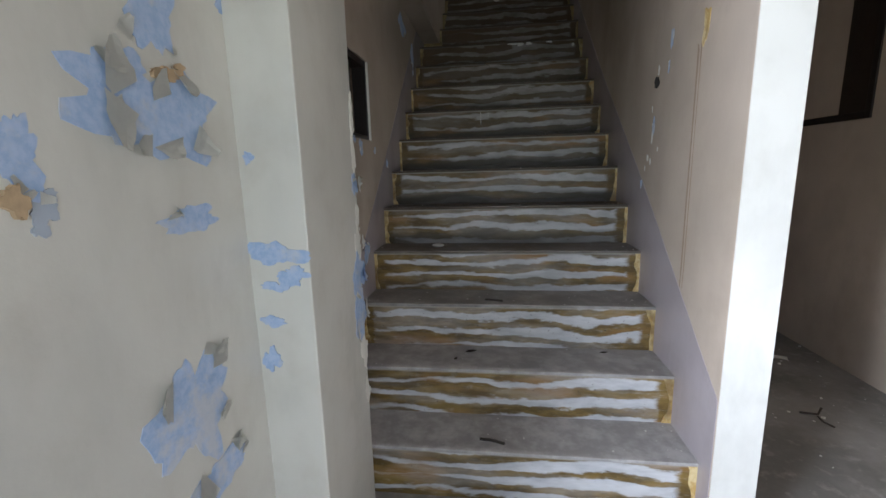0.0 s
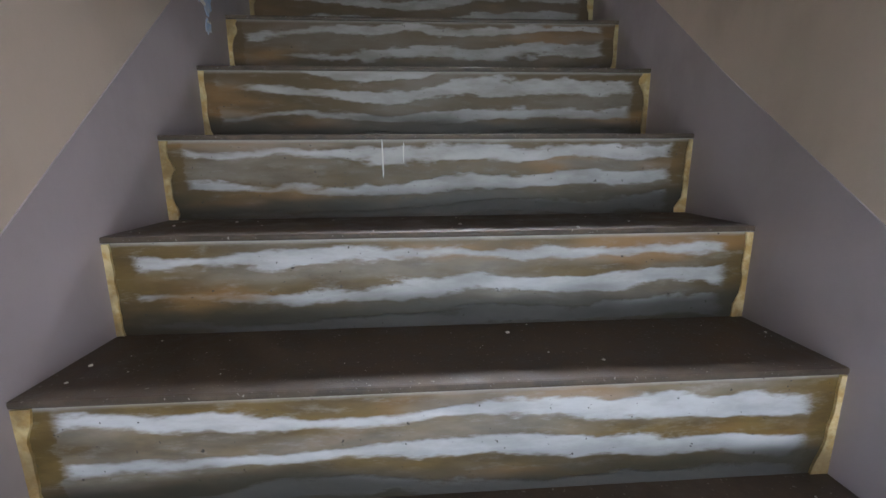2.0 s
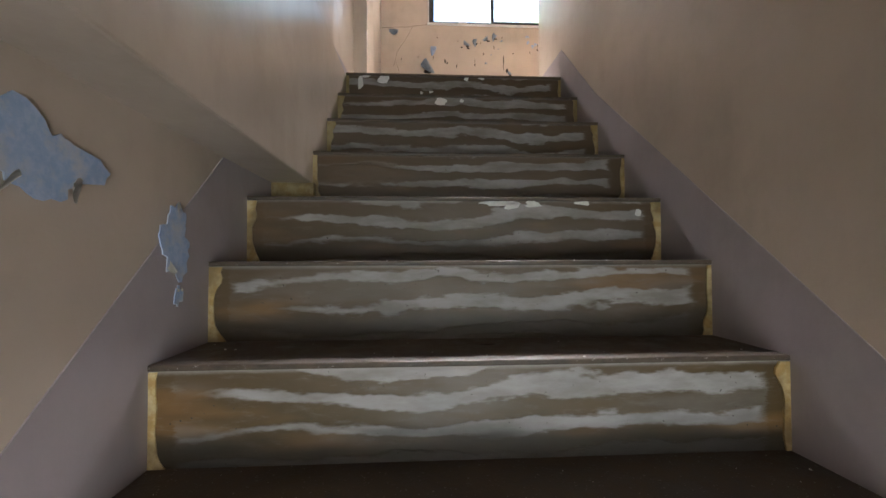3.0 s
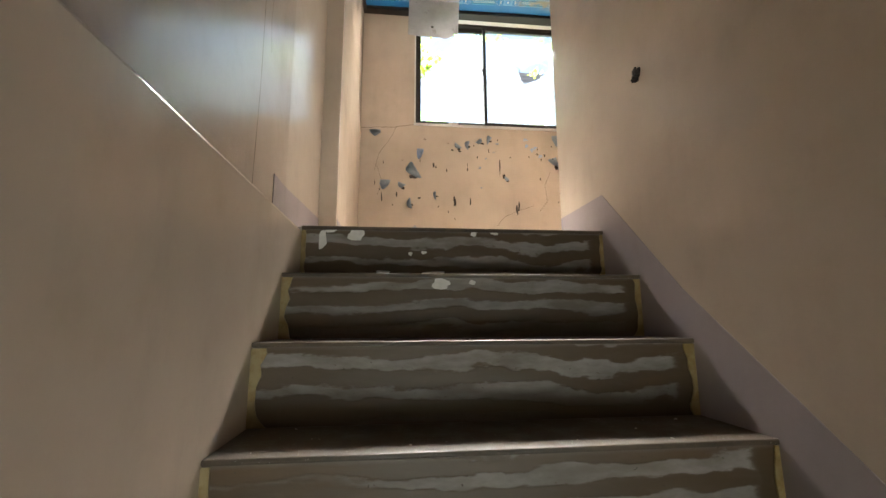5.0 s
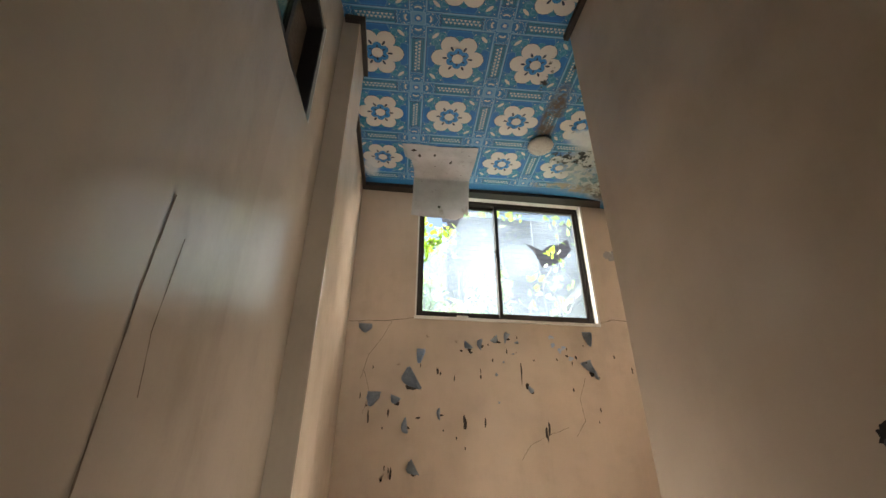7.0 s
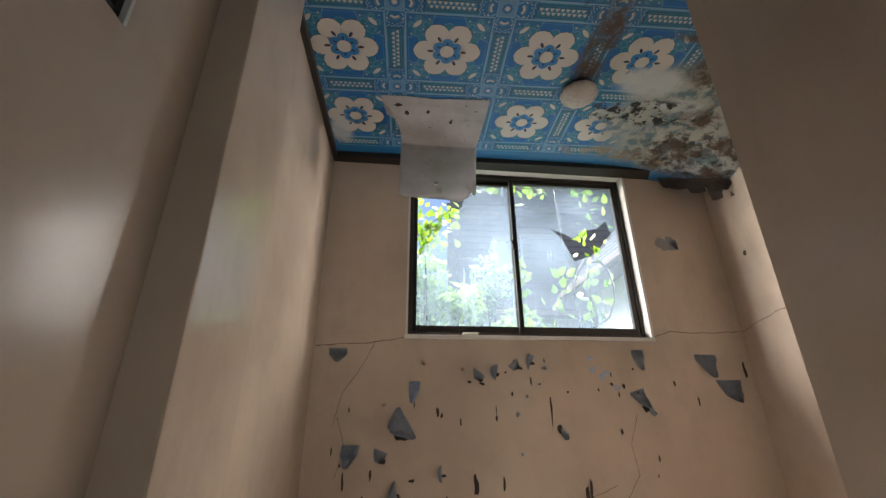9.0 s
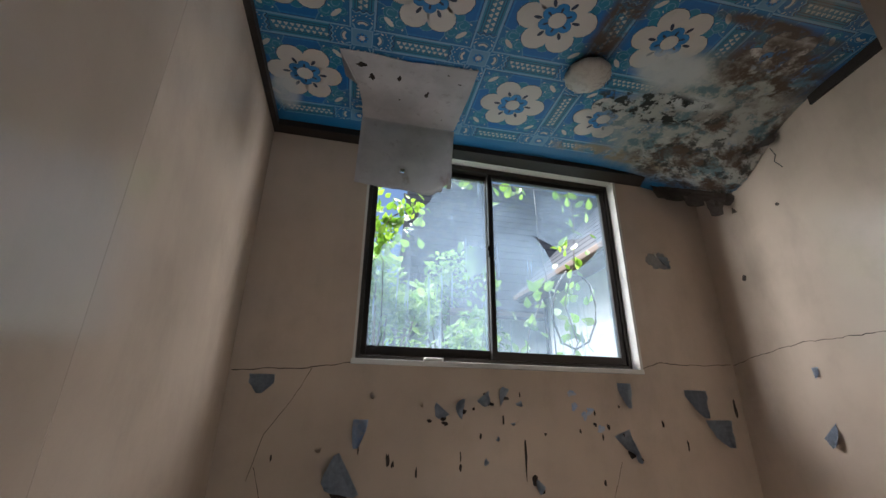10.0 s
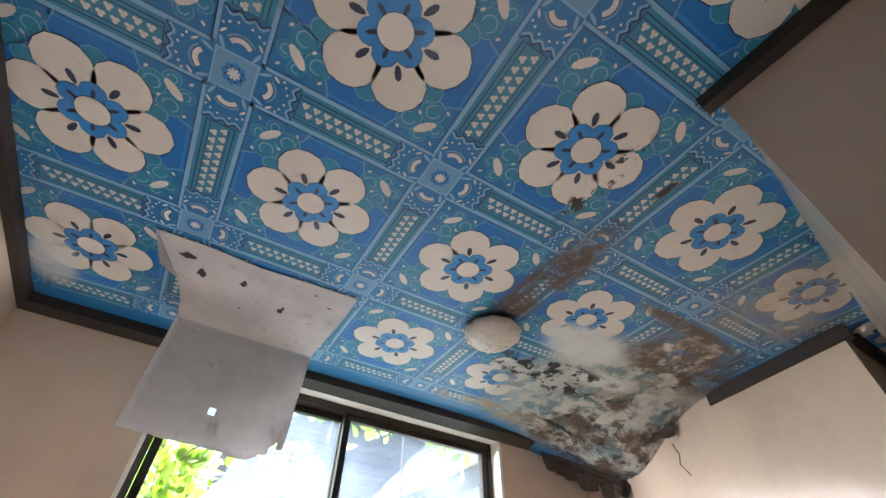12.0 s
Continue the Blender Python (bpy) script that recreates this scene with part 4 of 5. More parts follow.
def film():
    """The next thickness of a paint film, so that no two lie in one plane."""
    COUNT[0] += 1
    return 0.0007 + 0.00007 * (COUNT[0] % 29)


def ragged(w, h, seed, k=46):
    r = random.Random(seed)
    waves = [(m, r.uniform(0, 6.28), r.uniform(0.3, 1.0) * 0.16 / m ** 0.6) for m in (2, 3, 4, 6, 9, 14)]
    out = []
    for i in range(k):
        t = 2 * math.pi * i / k
        q = 0.44 + sum(c * math.sin(m * t + p) for m, p, c in waves) + r.uniform(-0.03, 0.03)
        out.append((w * q * math.cos(t), h * q * math.sin(t)))
    return out


def on_wall(bm, origin, u, n):
    m = Matrix(((u.x, n.x, 0, origin[0]), (u.y, n.y, 0, origin[1]), (0, 0, 1, origin[2]), (0, 0, 0, 1)))
    bmesh.ops.transform(bm, matrix=m, verts=bm.verts)
    return bm


def bare(wall, origin, u, n, w, h, seed, material=BARE_BLUE, lips=3):
    """A patch where the top coat has fallen off, with a few lips of paint still curling from its edge."""
    pts = ragged(w, h, seed)
    part("bare_patch", on_wall(prism(1, pts, 0.0, film()), origin, u, n), material, wall, "bare blue undercoat where paint has fallen")
    r = random.Random(seed + 1)
    for _ in range(lips):
        i = r.randrange(len(pts))
        flap(wall, Vector(origin) + u * pts[i][0] * 0.95 + UP * pts[i][1] * 0.95, u, n, w * (0.10 + 0.14 * r.random()), h * (0.12 + 0.18 * r.random()), seed + i, FLAP_CREAM, r.uniform(0, 360))


def flap(wall, origin, u, n, w, h, seed, material=FLAP_BLUE, spin=0.0, curl=0.6):
    """A tongue of paint that hangs by its upper edge and curls away from the wall."""
    r = random.Random(seed)
    bm = bmesh.new()
    rows = []
    lean = 0.5 * (r.random() - 0.5)
    for j in range(6):
        v = j / 5
        half = w / 2 * (1 - 0.8 * v ** 1.6) * r.uniform(0.85, 1.12) + 0.002
        rows.append([bm.verts.new((s * half + lean * w * v + 0.04 * w * (r.random() - 0.5), 0.002 + curl * min(h, w) * 0.55 * v * v + 0.10 * w * s * s * v, h / 2 - h * v * (1 - 0.15 * v))) for s in (-1, -0.4, 0.4, 1)])
    for p, q in zip(rows, rows[1:]):
        for i in range(3):
            bm.faces.new((p[i], q[i], q[i + 1], p[i + 1]))
    bmesh.ops.solidify(bm, geom=bm.faces[:], thickness=0.0012)
    if spin:
        bmesh.ops.transform(bm, matrix=pose(0, 0, 0, 0, spin, 0), verts=bm.verts)
    return part("paint_flap", on_wall(bm, origin, u, n), material, wall, "curled flap of peeling paint")


def slit(wall, origin, u, n, w, h, seed):
    part("paint_crack", on_wall(prism(1, ragged(w, h, seed, 11), 0.0, 0.0012 + film()), origin, u, n), DARK, wall, "dark gap in cracked paint")


CRACK_BROWN = plain("brown_crack", (0.17, 0.12, 0.085), 0.9)


def crack(wall, points, n, width=0.0022, material=DARK):
    """A thin wandering crack through the given points of a wall."""
    r = random.Random(len(points))
    line = []
    for a, b in zip(points, points[1:]):
        a, b = Vector(a), Vector(b)
        k = max(2, int((b - a).length / 0.02))
        for i in range(k):
            line.append(a.lerp(b, i / k) + UP * r.uniform(-0.004, 0.004))
    line.append(Vector(points[-1]))
    bm = bmesh.new()
    rows = []
    for i, p in enumerate(line):
        d = (line[min(i + 1, len(line) - 1)] - line[max(0, i - 1)]).normalized()
        s = n.cross(d).normalized() * width * r.uniform(0.25, 0.6)
        rows.append((bm.verts.new(p + s + n * 0.0012), bm.verts.new(p - s + n * 0.0012)))
    for p, q in zip(rows, rows[1:]):
        bm.faces.new((p[0], p[1], q[1], q[0]))
    part("plaster_crack", bm, material, wall, "thin wandering crack in the plaster")


X, Y, IN_BACK, IN_LEFT, IN_RIGHT = ALONG["x"], ALONG["y"], Vector((0, -1, 0)), Vector((1, 0, 0)), Vector((-1, 0, 0))
# under the window
for i, (x, z, w, h) in enumerate(((-0.40, 4.30, 0.10, 0.09), (0.01, 4.108, 0.066, 0.13), (-0.30, 3.805, 0.096, 0.12), (1.283, 4.284, 0.07, 0.14), (1.70, 4.25, 0.13, 0.16), (1.81, 4.11, 0.15, 0.15))):
    flap(wall_window, (x, BACK, z), X, IN_BACK, w, h, 30 + i, FLAP_BLUE if i != 1 else BARE_BLUE, curl=0.5)
for i, (x, z, w, h, a) in enumerate(((-0.073, 3.939, 0.17, 0.12, 60), (-0.163, 3.807, 0.07, 0.064, 20), (-0.096, 3.652, 0.108, 0.05, 80), (0.135, 3.728, 0.085, 0.03, 90), (0.34, 4.20, 0.07, 0.06, 40), (0.43, 4.225, 0.09, 0.05, 100), (0.56, 4.26, 0.07, 0.05, -40), (0.63, 4.285, 0.08, 0.05, 120), (1.259, 4.068, 0.08, 0.12, -20), (1.30, 4.02, 0.07, 0.05, 70), (0.79, 3.90, 0.05, 0.05, 40), (-0.037, 3.384, 0.10, 0.07, 60), (0.231, 3.09, 0.05, 0.08, 0))):
    flap(wall_window, (x, BACK, z), X, IN_BACK, w, h, 60 + i, FLAP_BLUE, a, 0.7)
    slit(wall_window, (x + 0.02, BACK, z - 0.3 * h), X, IN_BACK, w * 0.5, h * 0.45, 90 + i)
for i, (x, z, w, h) in enumerate(((0.129, 4.017, 0.018, 0.06), (0.15, 4.0, 0.014, 0.03), (0.319, 3.675, 0.03, 0.10), (0.461, 3.677, 0.014, 0.075), (0.74, 4.026, 0.012, 0.17), (0.776, 3.93, 0.03, 0.05), (1.933, 4.24, 0.02, 0.10), (0.908, 3.643, 0.018, 0.10), (-0.163, 3.362, 0.02, 0.07), (0.806, 3.06, 0.04, 0.035), (0.888, 3.612, 0.022, 0.10), (0.30, 4.17, 0.02, 0.02), (0.37, 4.16, 0.03, 0.02), (1.10, 4.16, 0.02, 0.02), (1.17, 4.15, 0.016, 0.03), (1.02, 4.13, 0.012, 0.02), (-0.33, 3.70, 0.014, 0.09), (-0.20, 3.73, 0.014, 0.06), (0.0, 3.70, 0.03, 0.02))):
    slit(wall_window, (x, BACK, z), X, IN_BACK, w, h, 120 + i)
rnd = random.Random(63)
for i in range(44):
    x, z = rnd.uniform(-0.42, 1.9), 4.30 - 1.0 * rnd.random() ** 1.3
    if rnd.random() < 0.6:
        slit(wall_window, (x, BACK, z), X, IN_BACK, rnd.uniform(0.006, 0.014), rnd.uniform(0.01, 0.045), 700 + i)
    else:
        flap(wall_window, (x, BACK, z), X, IN_BACK, rnd.uniform(0.010, 0.028), rnd.uniform(0.012, 0.035), 700 + i, LIGHT if rnd.random() < 0.5 else FLAP_BLUE, rnd.uniform(-60, 60), 0.8)
bare(wall_window, (1.622, BACK, 5.044), X, IN_BACK, 0.17, 0.12, 7, plain("bare_grey_plaster", (0.33, 0.32, 0.32), 0.8, spread=0.25, scale=50), 2)
flap(wall_window, (1.66, BACK, 5.03), X, IN_BACK, 0.06, 0.09, 77, FLAP_BLUE)
for i, (x, z) in enumerate(((1.0, 4.24), (1.05, 4.20), (1.08, 4.22), (1.13, 4.14), (0.99, 4.30))):
    bare(wall_window, (x, BACK, z), X, IN_BACK, 0.04, 0.035, 150 + i, BARE_BLUE, 0)
crack(wall_window, [(-0.52, BACK, 4.36), (-0.36, BACK, 4.369), (-0.21, BACK, 4.378), (-0.05, BACK, 4.406)], IN_BACK, 0.004)
crack(wall_window, [(-0.21, BACK, 4.378), (-0.27, BACK, 4.25), (-0.36, BACK, 4.12), (-0.40, BACK, 3.95)], IN_BACK)
crack(wall_window, [(1.40, BACK, 4.43), (1.50, BACK, 4.462), (1.77, BACK, 4.457), (1.97, BACK, 4.47)], IN_BACK, 0.004)
crack(wall_window, [(1.22, BACK, 4.0), (1.16, BACK, 3.85), (1.18, BACK, 3.7), (1.1, BACK, 3.6)], IN_BACK)
crack(wall_window, [(1.05, BACK, 3.66), (0.9, BACK, 3.6), (0.78, BACK, 3.55), (0.7, BACK, 3.45)], IN_BACK)
crack(wall_window, [(-0.38, BACK, 4.0), (-0.33, BACK, 3.85), (-0.37, BACK, 3.72)], IN_BACK)
right_n = Vector((-(BACK - 5.29), 1.985 - 1.72, 0)).normalized()
right_u = Vector((1.985 - 1.72, BACK - 5.29, 0)).normalized()


def on_right(y, z):
    return Vector((1.72 + (1.985 - 1.72) * (y - 5.29) / (BACK - 5.29), y, z))


crack(wall_landing_right, [on_right(6.65, 4.47), on_right(6.45, 4.50), on_right(6.2, 4.52), on_right(5.8, 4.50)], right_n, 0.0035)
flap(wall_landing_right, on_right(6.18, 4.38), right_u, right_n, 0.03, 0.055, 201)
flap(wall_landing_right, on_right(6.17, 4.12), right_u, right_n, 0.09, 0.08, 202, FLAP_BLUE, 40)
slit(wall_landing_right, on_right(6.12, 5.18), right_u, right_n, 0.022, 0.022, 203)
slit(wall_landing_right, on_right(6.43, 4.90), right_u, right_n, 0.03, 0.04, 204)
# stair, left
for i, (y, z, w, h) in enumerate(((1.954, 1.299, 0.055, 0.075), (1.87, 1.33, 0.03, 0.035), (2.179, 1.291, 0.04, 0.036), (1.95, 0.808, 0.085, 0.105), (1.836, 0.727, 0.055, 0.12), (1.779, 0.665, 0.055, 0.06), (2.977, 2.12, 0.21, 0.13), (3.302, 2.015, 0.12, 0.16), (3.314, 1.90, 0.03, 0.05), (2.414, 1.228, 0.04, 0.045))):
    bare(wall_stair_left, (-HALF + 0.0026, y, z), Y, IN_LEFT, w, h, 300 + i, BARE_BLUE, 2)
crack(wall_upper_left, [(UPPER, 4.262, 3.83), (UPPER, 4.255, 3.65), (UPPER, 4.262, 3.34), (UPPER, 4.25, 2.98)], IN_LEFT, 0.005, CRACK_BROWN)
crack(wall_upper_left, [(UPPER, 4.33, 3.78), (UPPER, 4.32, 3.6), (UPPER, 4.34, 3.5)], IN_LEFT, 0.003, CRACK_BROWN)
# stair, right
HOLE = plain("dark_hole", (0.012, 0.010, 0.009), 0.9)
for i, (y, z, w, h) in enumerate(((2.0, 1.345, 0.026, 0.085), (2.01, 1.30, 0.012, 0.05), (2.05, 1.215, 0.018, 0.03), (2.015, 1.20, 0.012, 0.034), (2.114, 1.10, 0.020, 0.040), (1.979, 1.571, 0.020, 0.036), (1.875, 1.56, 0.018, 0.05), (1.86, 1.66, 0.030, 0.08), (2.03, 1.42, 0.012, 0.03), (1.94, 1.25, 0.010, 0.022), (2.08, 1.17, 0.010, 0.022))):
    bare(wall_stair_right, (HALF - 0.0026, y, z), Y, IN_RIGHT, w, h, 340 + i, BARE_BLUE if i in (0, 4, 6, 7) else FLAP_CREAM, 2)
for y, z, r in ((2.0, 1.524, 0.030), (4.29, 3.462, 0.030), (3.542, 2.795, 0.012)):
    part("wall_hole", on_wall(prism(1, ragged(r * 1.9, r * 1.7, int(y * 100), 40), 0.0, 0.003), (HALF, y, z), Y, IN_RIGHT), HOLE, wall_stair_right, "broken hole in the plaster")
hook = tube([(HALF + 0.02, 4.29, 3.458), (HALF - 0.015, 4.282, 3.458), (HALF - 0.028, 4.262, 3.457), (HALF - 0.032, 4.242, 3.457)], 0.005)
part("wire_stub", hook, BLACK_WIRE, wall_stair_right, "stub of cut cable in the hole")
part("wire_stub", tube([(HALF + 0.02, 4.29, 3.462), (HALF - 0.012, 4.297, 3.452), (HALF - 0.016, 4.296, 3.444)], 0.003), BLACK_WIRE, wall_stair_right, "stub of cut cable in the hole")
part("bare_patch", on_wall(prism(1, ragged(0.05, 0.11, 5), 0, 0.002), (HALF, 1.588, 1.623), Y, IN_RIGHT), GLUE, wall_stair_right, "yellow patch of old glue")
RUN = plain("brown_water_run", (0.25, 0.17, 0.11), 0.6, spread=0.3, scale=30)
for y0, y1, w in ((1.632, 1.612, 0.010), (1.612, 1.60, 0.004)):
    pts = [(-w / 2, 0.40), (-w / 2 + 0.002, 0.1), (-w / 3, -0.35), (w / 4, -0.42), (w / 2, -0.1), (w / 2 - 0.002, 0.2), (w / 2, 0.42)]
    part("water_run", on_wall(prism(1, pts, 0.0, 0.0012), (HALF, y0, 1.16), Y, IN_RIGHT), RUN, wall_stair_right, "brown run of old water")
# hall wall and pier
for i, (y, z, w, h, lips) in enumerate(((0.734, 1.30, 0.26, 0.15, 5), (0.495, 1.22, 0.05, 0.10, 3), (0.782, 1.106, 0.14, 0.045, 2), (0.721, 0.735, 0.17, 0.20, 4), (0.758, 0.55, 0.16, 0.085, 3), (0.756, 1.468, 0.09, 0.12, 2), (0.958, 1.55, 0.03, 0.035, 0), (0.81, 1.345, 0.06, 0.06, 0), (0.67, 1.355, 0.10, 0.07, 1))):
    bare(wall_hall, (-0.62, y, z), Y, IN_LEFT, w * 1.25, h * 1.25, 400 + i, BARE_BLUE, lips)
for i, (y, z, w, h, a) in enumerate(((0.645, 1.37, 0.06, 0.09, 150), (0.635, 1.27, 0.06, 0.09, 30), (0.64, 0.79, 0.07, 0.05, 100), (0.845, 1.25, 0.05, 0.06, -60), (0.70, 0.55, 0.08, 0.07, 60))):
    flap(wall_hall, (-0.615, y, z), Y, IN_LEFT, w, h, 430 + i, FLAP_CREAM, a, 0.5)
STAIN = plain("rusty_stain", (0.42, 0.30, 0.18), 0.6, spread=0.35, scale=60)
for i, (y, z, w, h) in enumerate(((0.767, 1.372, 0.07, 0.03), (0.80, 1.39, 0.03, 0.015), (0.479, 1.164, 0.03, 0.05))):
    part("stain", on_wall(prism(1, ragged(w, h, 450 + i), 0, 0.005 + film()), (-0.62, y, z), Y, IN_LEFT), STAIN, wall_hall, "rusty brown stain")
for i, (y, z, w, h) in enumerate(((0.515, 1.15, 0.035, 0.035), (0.505, 1.13, 0.03, 0.03), (0.525, 1.17, 0.02, 0.02))):
    bare(wall_hall, (-0.62, y, z), Y, IN_LEFT, w, h, 460 + i, plain("grey_chip", (0.36, 0.40, 0.46), 0.8), 0)
for i, (x, z, w, h) in enumerate(((-0.553, 1.002, 0.13, 0.055), (-0.525, 0.94, 0.06, 0.035), (-0.50, 0.955, 0.05, 0.03), (-0.56, 0.92, 0.07, 0.02), (-0.575, 0.831, 0.06, 0.026), (-0.588, 0.73, 0.04, 0.06), (-0.595, 1.228, 0.02, 0.028))):
    bare(post, (x, 0.96, z), X, IN_BACK, w * 1.2, h * 1.2, 480 + i, BARE_BLUE, 0)
# the pier's far edge, chipped from top to bottom
for i, (z, w, h) in enumerate(((1.36, 0.03, 0.10), (1.24, 0.035, 0.12), (1.15, 0.05, 0.06), (1.05, 0.03, 0.08), (0.96, 0.05, 0.10), (0.86, 0.09, 0.14), (0.74, 0.11, 0.16), (0.60, 0.06, 0.10), (0.45, 0.04, 0.08))):
    bare(post, (-0.468, 1.335 - 0.35 * w, z), Y, IN_LEFT, w * 1.2, h * 1.2, 500 + i, BARE_BLUE if i in (2, 5, 6) else PUTTY, 1)
    if i in (2, 4, 5, 6):
        flap(post, (-0.468, 1.33, z), Y, IN_LEFT, 0.05, 0.08, 520 + i, BARE_BLUE if i % 2 else FLAP_CREAM, 90, 0.9)

GRIME = plain("green_brown_grime", (0.17, 0.135, 0.07), 0.8, spread=0.5, scale=30, relief=0.4)
rnd = random.Random(5)
for y0, y1, top in ((3.3, 3.75, 0.028), (3.72, 4.05, 0.018), (4.0, 4.5, 0.012)):
    k = 26
    pts = [(y0 + (y1 - y0) * i / k, LEDGE + 0.001) for i in range(k + 1)] + [(y1 - (y1 - y0) * i / k, LEDGE + 0.002 + top * rnd.random() ** 2 * math.sin(math.pi * (i + 0.5) / (k + 1))) for i in range(k + 1)]
    part("grime", prism(0, pts, UPPER, UPPER + film()), GRIME, wall_upper_left, "greenish brown grime along the ledge")

# ---- hatches ----
GREEN_GLASS = plain("green_hatch_glass", (0.045, 0.10, 0.07), 0.12, spread=0.35, scale=4, relief=0.03)
OLD_WOOD = plain("weathered_brown_wood", (0.13, 0.09, 0.06), 0.55, spread=0.45, scale=14, relief=0.3)
BLACK_WOOD = plain("near_black_wood", (0.014, 0.010, 0.009), 0.45, spread=0.4, scale=20)


def hatch(name, x, y0, y1, z0, z1, label):
    """A small sliding hatch in a wall whose room side is at x."""
    h = tagged(new(name), label, "hatch window", kind="structure")
    e = x - 0.008
    part("hatch_frame", boxes((e - 0.10, e, y0, y0 + 0.03, z0, z1), (e - 0.10, e, y1 - 0.02, y1 - 0.004, z0, z1), (e - 0.10, e, y0 + 0.03, y1 - 0.02, z0, z0 + 0.022), (e - 0.10, e, y0 + 0.03, y1 - 0.02, z1 - 0.03, z1), bevel=0.002), BLACK_WOOD, h, "near-black wooden frame")
    mid = y0 + 0.66 * (y1 - y0)
    s = part("sash", boxes((e - 0.045, e - 0.02, y0 + 0.03, y0 + 0.065, z0 + 0.022, z1 - 0.03), (e - 0.045, e - 0.02, mid - 0.03, mid, z0 + 0.022, z1 - 0.03), (e - 0.045, e - 0.02, y0 + 0.065, mid - 0.03, z0 + 0.022, z0 + 0.062), (e - 0.045, e - 0.02, y0 + 0.065, mid - 0.03, z1 - 0.06, z1 - 0.03), bevel=0.002), BLACK_WOOD, h)
    part("pane", boxes((e - 0.036, e - 0.031, y0 + 0.06, mid - 0.025, z0 + 0.055, z1 - 0.05)), GREEN_GLASS, s, "dull green glass pane")
    part("shutter", boxes((e - 0.085, e - 0.065, mid - 0.02, y1 - 0.02, z0 + 0.022, z1 - 0.03), (e - 0.062, e - 0.055, mid + 0.02, mid + 0.03, z0 + 0.022, z1 - 0.03)), OLD_WOOD, h, "weathered brown wooden shutter")
    part("reveal", boxes((x - 0.12, x + 0.002, y1 - 0.004, y1 + 0.004, z0 - 0.002, z1)), WHITE, h, "white-painted reveal")


hatch("window_2", -HALF, HY0, HY1, HZ0, HZ1, "small dark-framed hatch with green glass in the stair wall")
hatch("window_3", UPPER, UY0, UY1, UZ0, UZ1, "dark-framed hatch high in the wall above the stair")
board = tagged(new("wall_board"), "dark brown wooden board on the side-room wall", "board")
part("panel", boxes((1.945, 1.966, 2.66, 3.74, 1.44, 2.26)), BROWN_WOOD, board)
part("board_frame", boxes((1.937, 1.966, 2.62, 2.66, 1.40, 2.30), (1.937, 1.966, 3.74, 3.78, 1.40, 2.30), (1.937, 1.966, 2.66, 3.74, 1.40, 1.44), (1.937, 1.966, 2.66, 3.74, 2.26, 2.30), bevel=0.003), BLACK_WOOD, board, "near-black frame")

# ---- scraps on the risers and litter on the treads ----
CHIP = plain("pale_paint_chip", (0.62, 0.60, 0.56), 0.8, spread=0.2, scale=60)
for k, x, z, w, h in ((11, 0.12, 0.178, 0.10, 0.016), (11, 0.165, 0.172, 0.04, 0.026), (11, 0.23, 0.176, 0.05, 0.018), (11, 0.39, 0.18, 0.045, 0.012), (14, -0.02, 0.165, 0.06, 0.03), (14, 0.08, 0.17, 0.02, 0.014), (15, -0.31, 0.17, 0.06, 0.045), (15, -0.43, 0.15, 0.03, 0.06), (15, -0.40, 0.185, 0.04, 0.018), (15, 0.13, 0.18, 0.025, 0.02), (15, 0.21, 0.185, 0.03, 0.016), (15, -0.11, 0.10, 0.016, 0.012), (15, -0.06, 0.105, 0.018, 0.012), (15, -0.21, 0.03, 0.05, 0.012), (15, -0.02, 0.025, 0.10, 0.016), (8, -0.13, 0.14, 0.0035, 0.09), (8, -0.08, 0.155, 0.003, 0.045), (11, 0.57, 0.15, 0.02, 0.02)):
    part("paint_scrap", prism(1, [(x + a, (k - 1) * RISE + z + b) for a, b in ragged(w * 1.2, h * 1.2, int(1000 * x) + k, 12)], FIRST + (k - 1) * GOING - 0.0035, FIRST + (k - 1) * GOING + 0.001), CHIP, stair, "scrap of pale paint on a riser")
rnd = random.Random(77)
verts, faces = [], []


def crumb(x, y, z, r):
    """One chip of plaster: a squashed, crooked little block."""
    start, a = len(verts), rnd.uniform(0, 6.3)
    for dz in (0, r * rnd.uniform(0.25, 0.6)):
        for i in range(5):
            t = a + i * 1.2566
            q = r * rnd.uniform(0.5, 1.1) * (0.8 if dz else 1)
            verts.append((x + q * math.cos(t), y + q * math.sin(t), z + dz))
    faces.append(tuple(start + 5 + i for i in range(5)))
    for i in range(5):
        faces.append((start + i, start + (i + 1) % 5, start + 5 + (i + 1) % 5, start + 5 + i))


for k in range(1, 15):
    for _ in range(40 if k < 5 else 26 if k < 8 else 14):
        edge = rnd.random()
        x = rnd.uniform(-0.6 if k < 12 else -0.48, 0.62) if edge < 0.7 else (HALF - 0.02 - 0.1 * rnd.random() ** 2 if edge < 0.85 else (-HALF if k < 12 else BEAM) + 0.02 + 0.1 * rnd.random() ** 2)
        crumb(x, FIRST + (k - 1) * GOING + 0.01 + 0.21 * rnd.random(), k * RISE, 0.0012 + 0.0045 * rnd.random() ** 3)
for _ in range(260):
    crumb(rnd.uniform(-0.45, 1.6), rnd.uniform(5.25, 6.62), LAND, 0.002 + 0.011 * rnd.random() ** 3)
for _ in range(90):
    crumb(rnd.uniform(-0.44, 0.62), rnd.uniform(4.66, 5.2), LAND + 0.002, 0.0015 + 0.008 * rnd.random() ** 3)
for _ in range(160):
    crumb(rnd.uniform(-0.6, 1.95), rnd.uniform(-0.85, 1.25), 0, 0.0015 + 0.006 * rnd.random() ** 3)
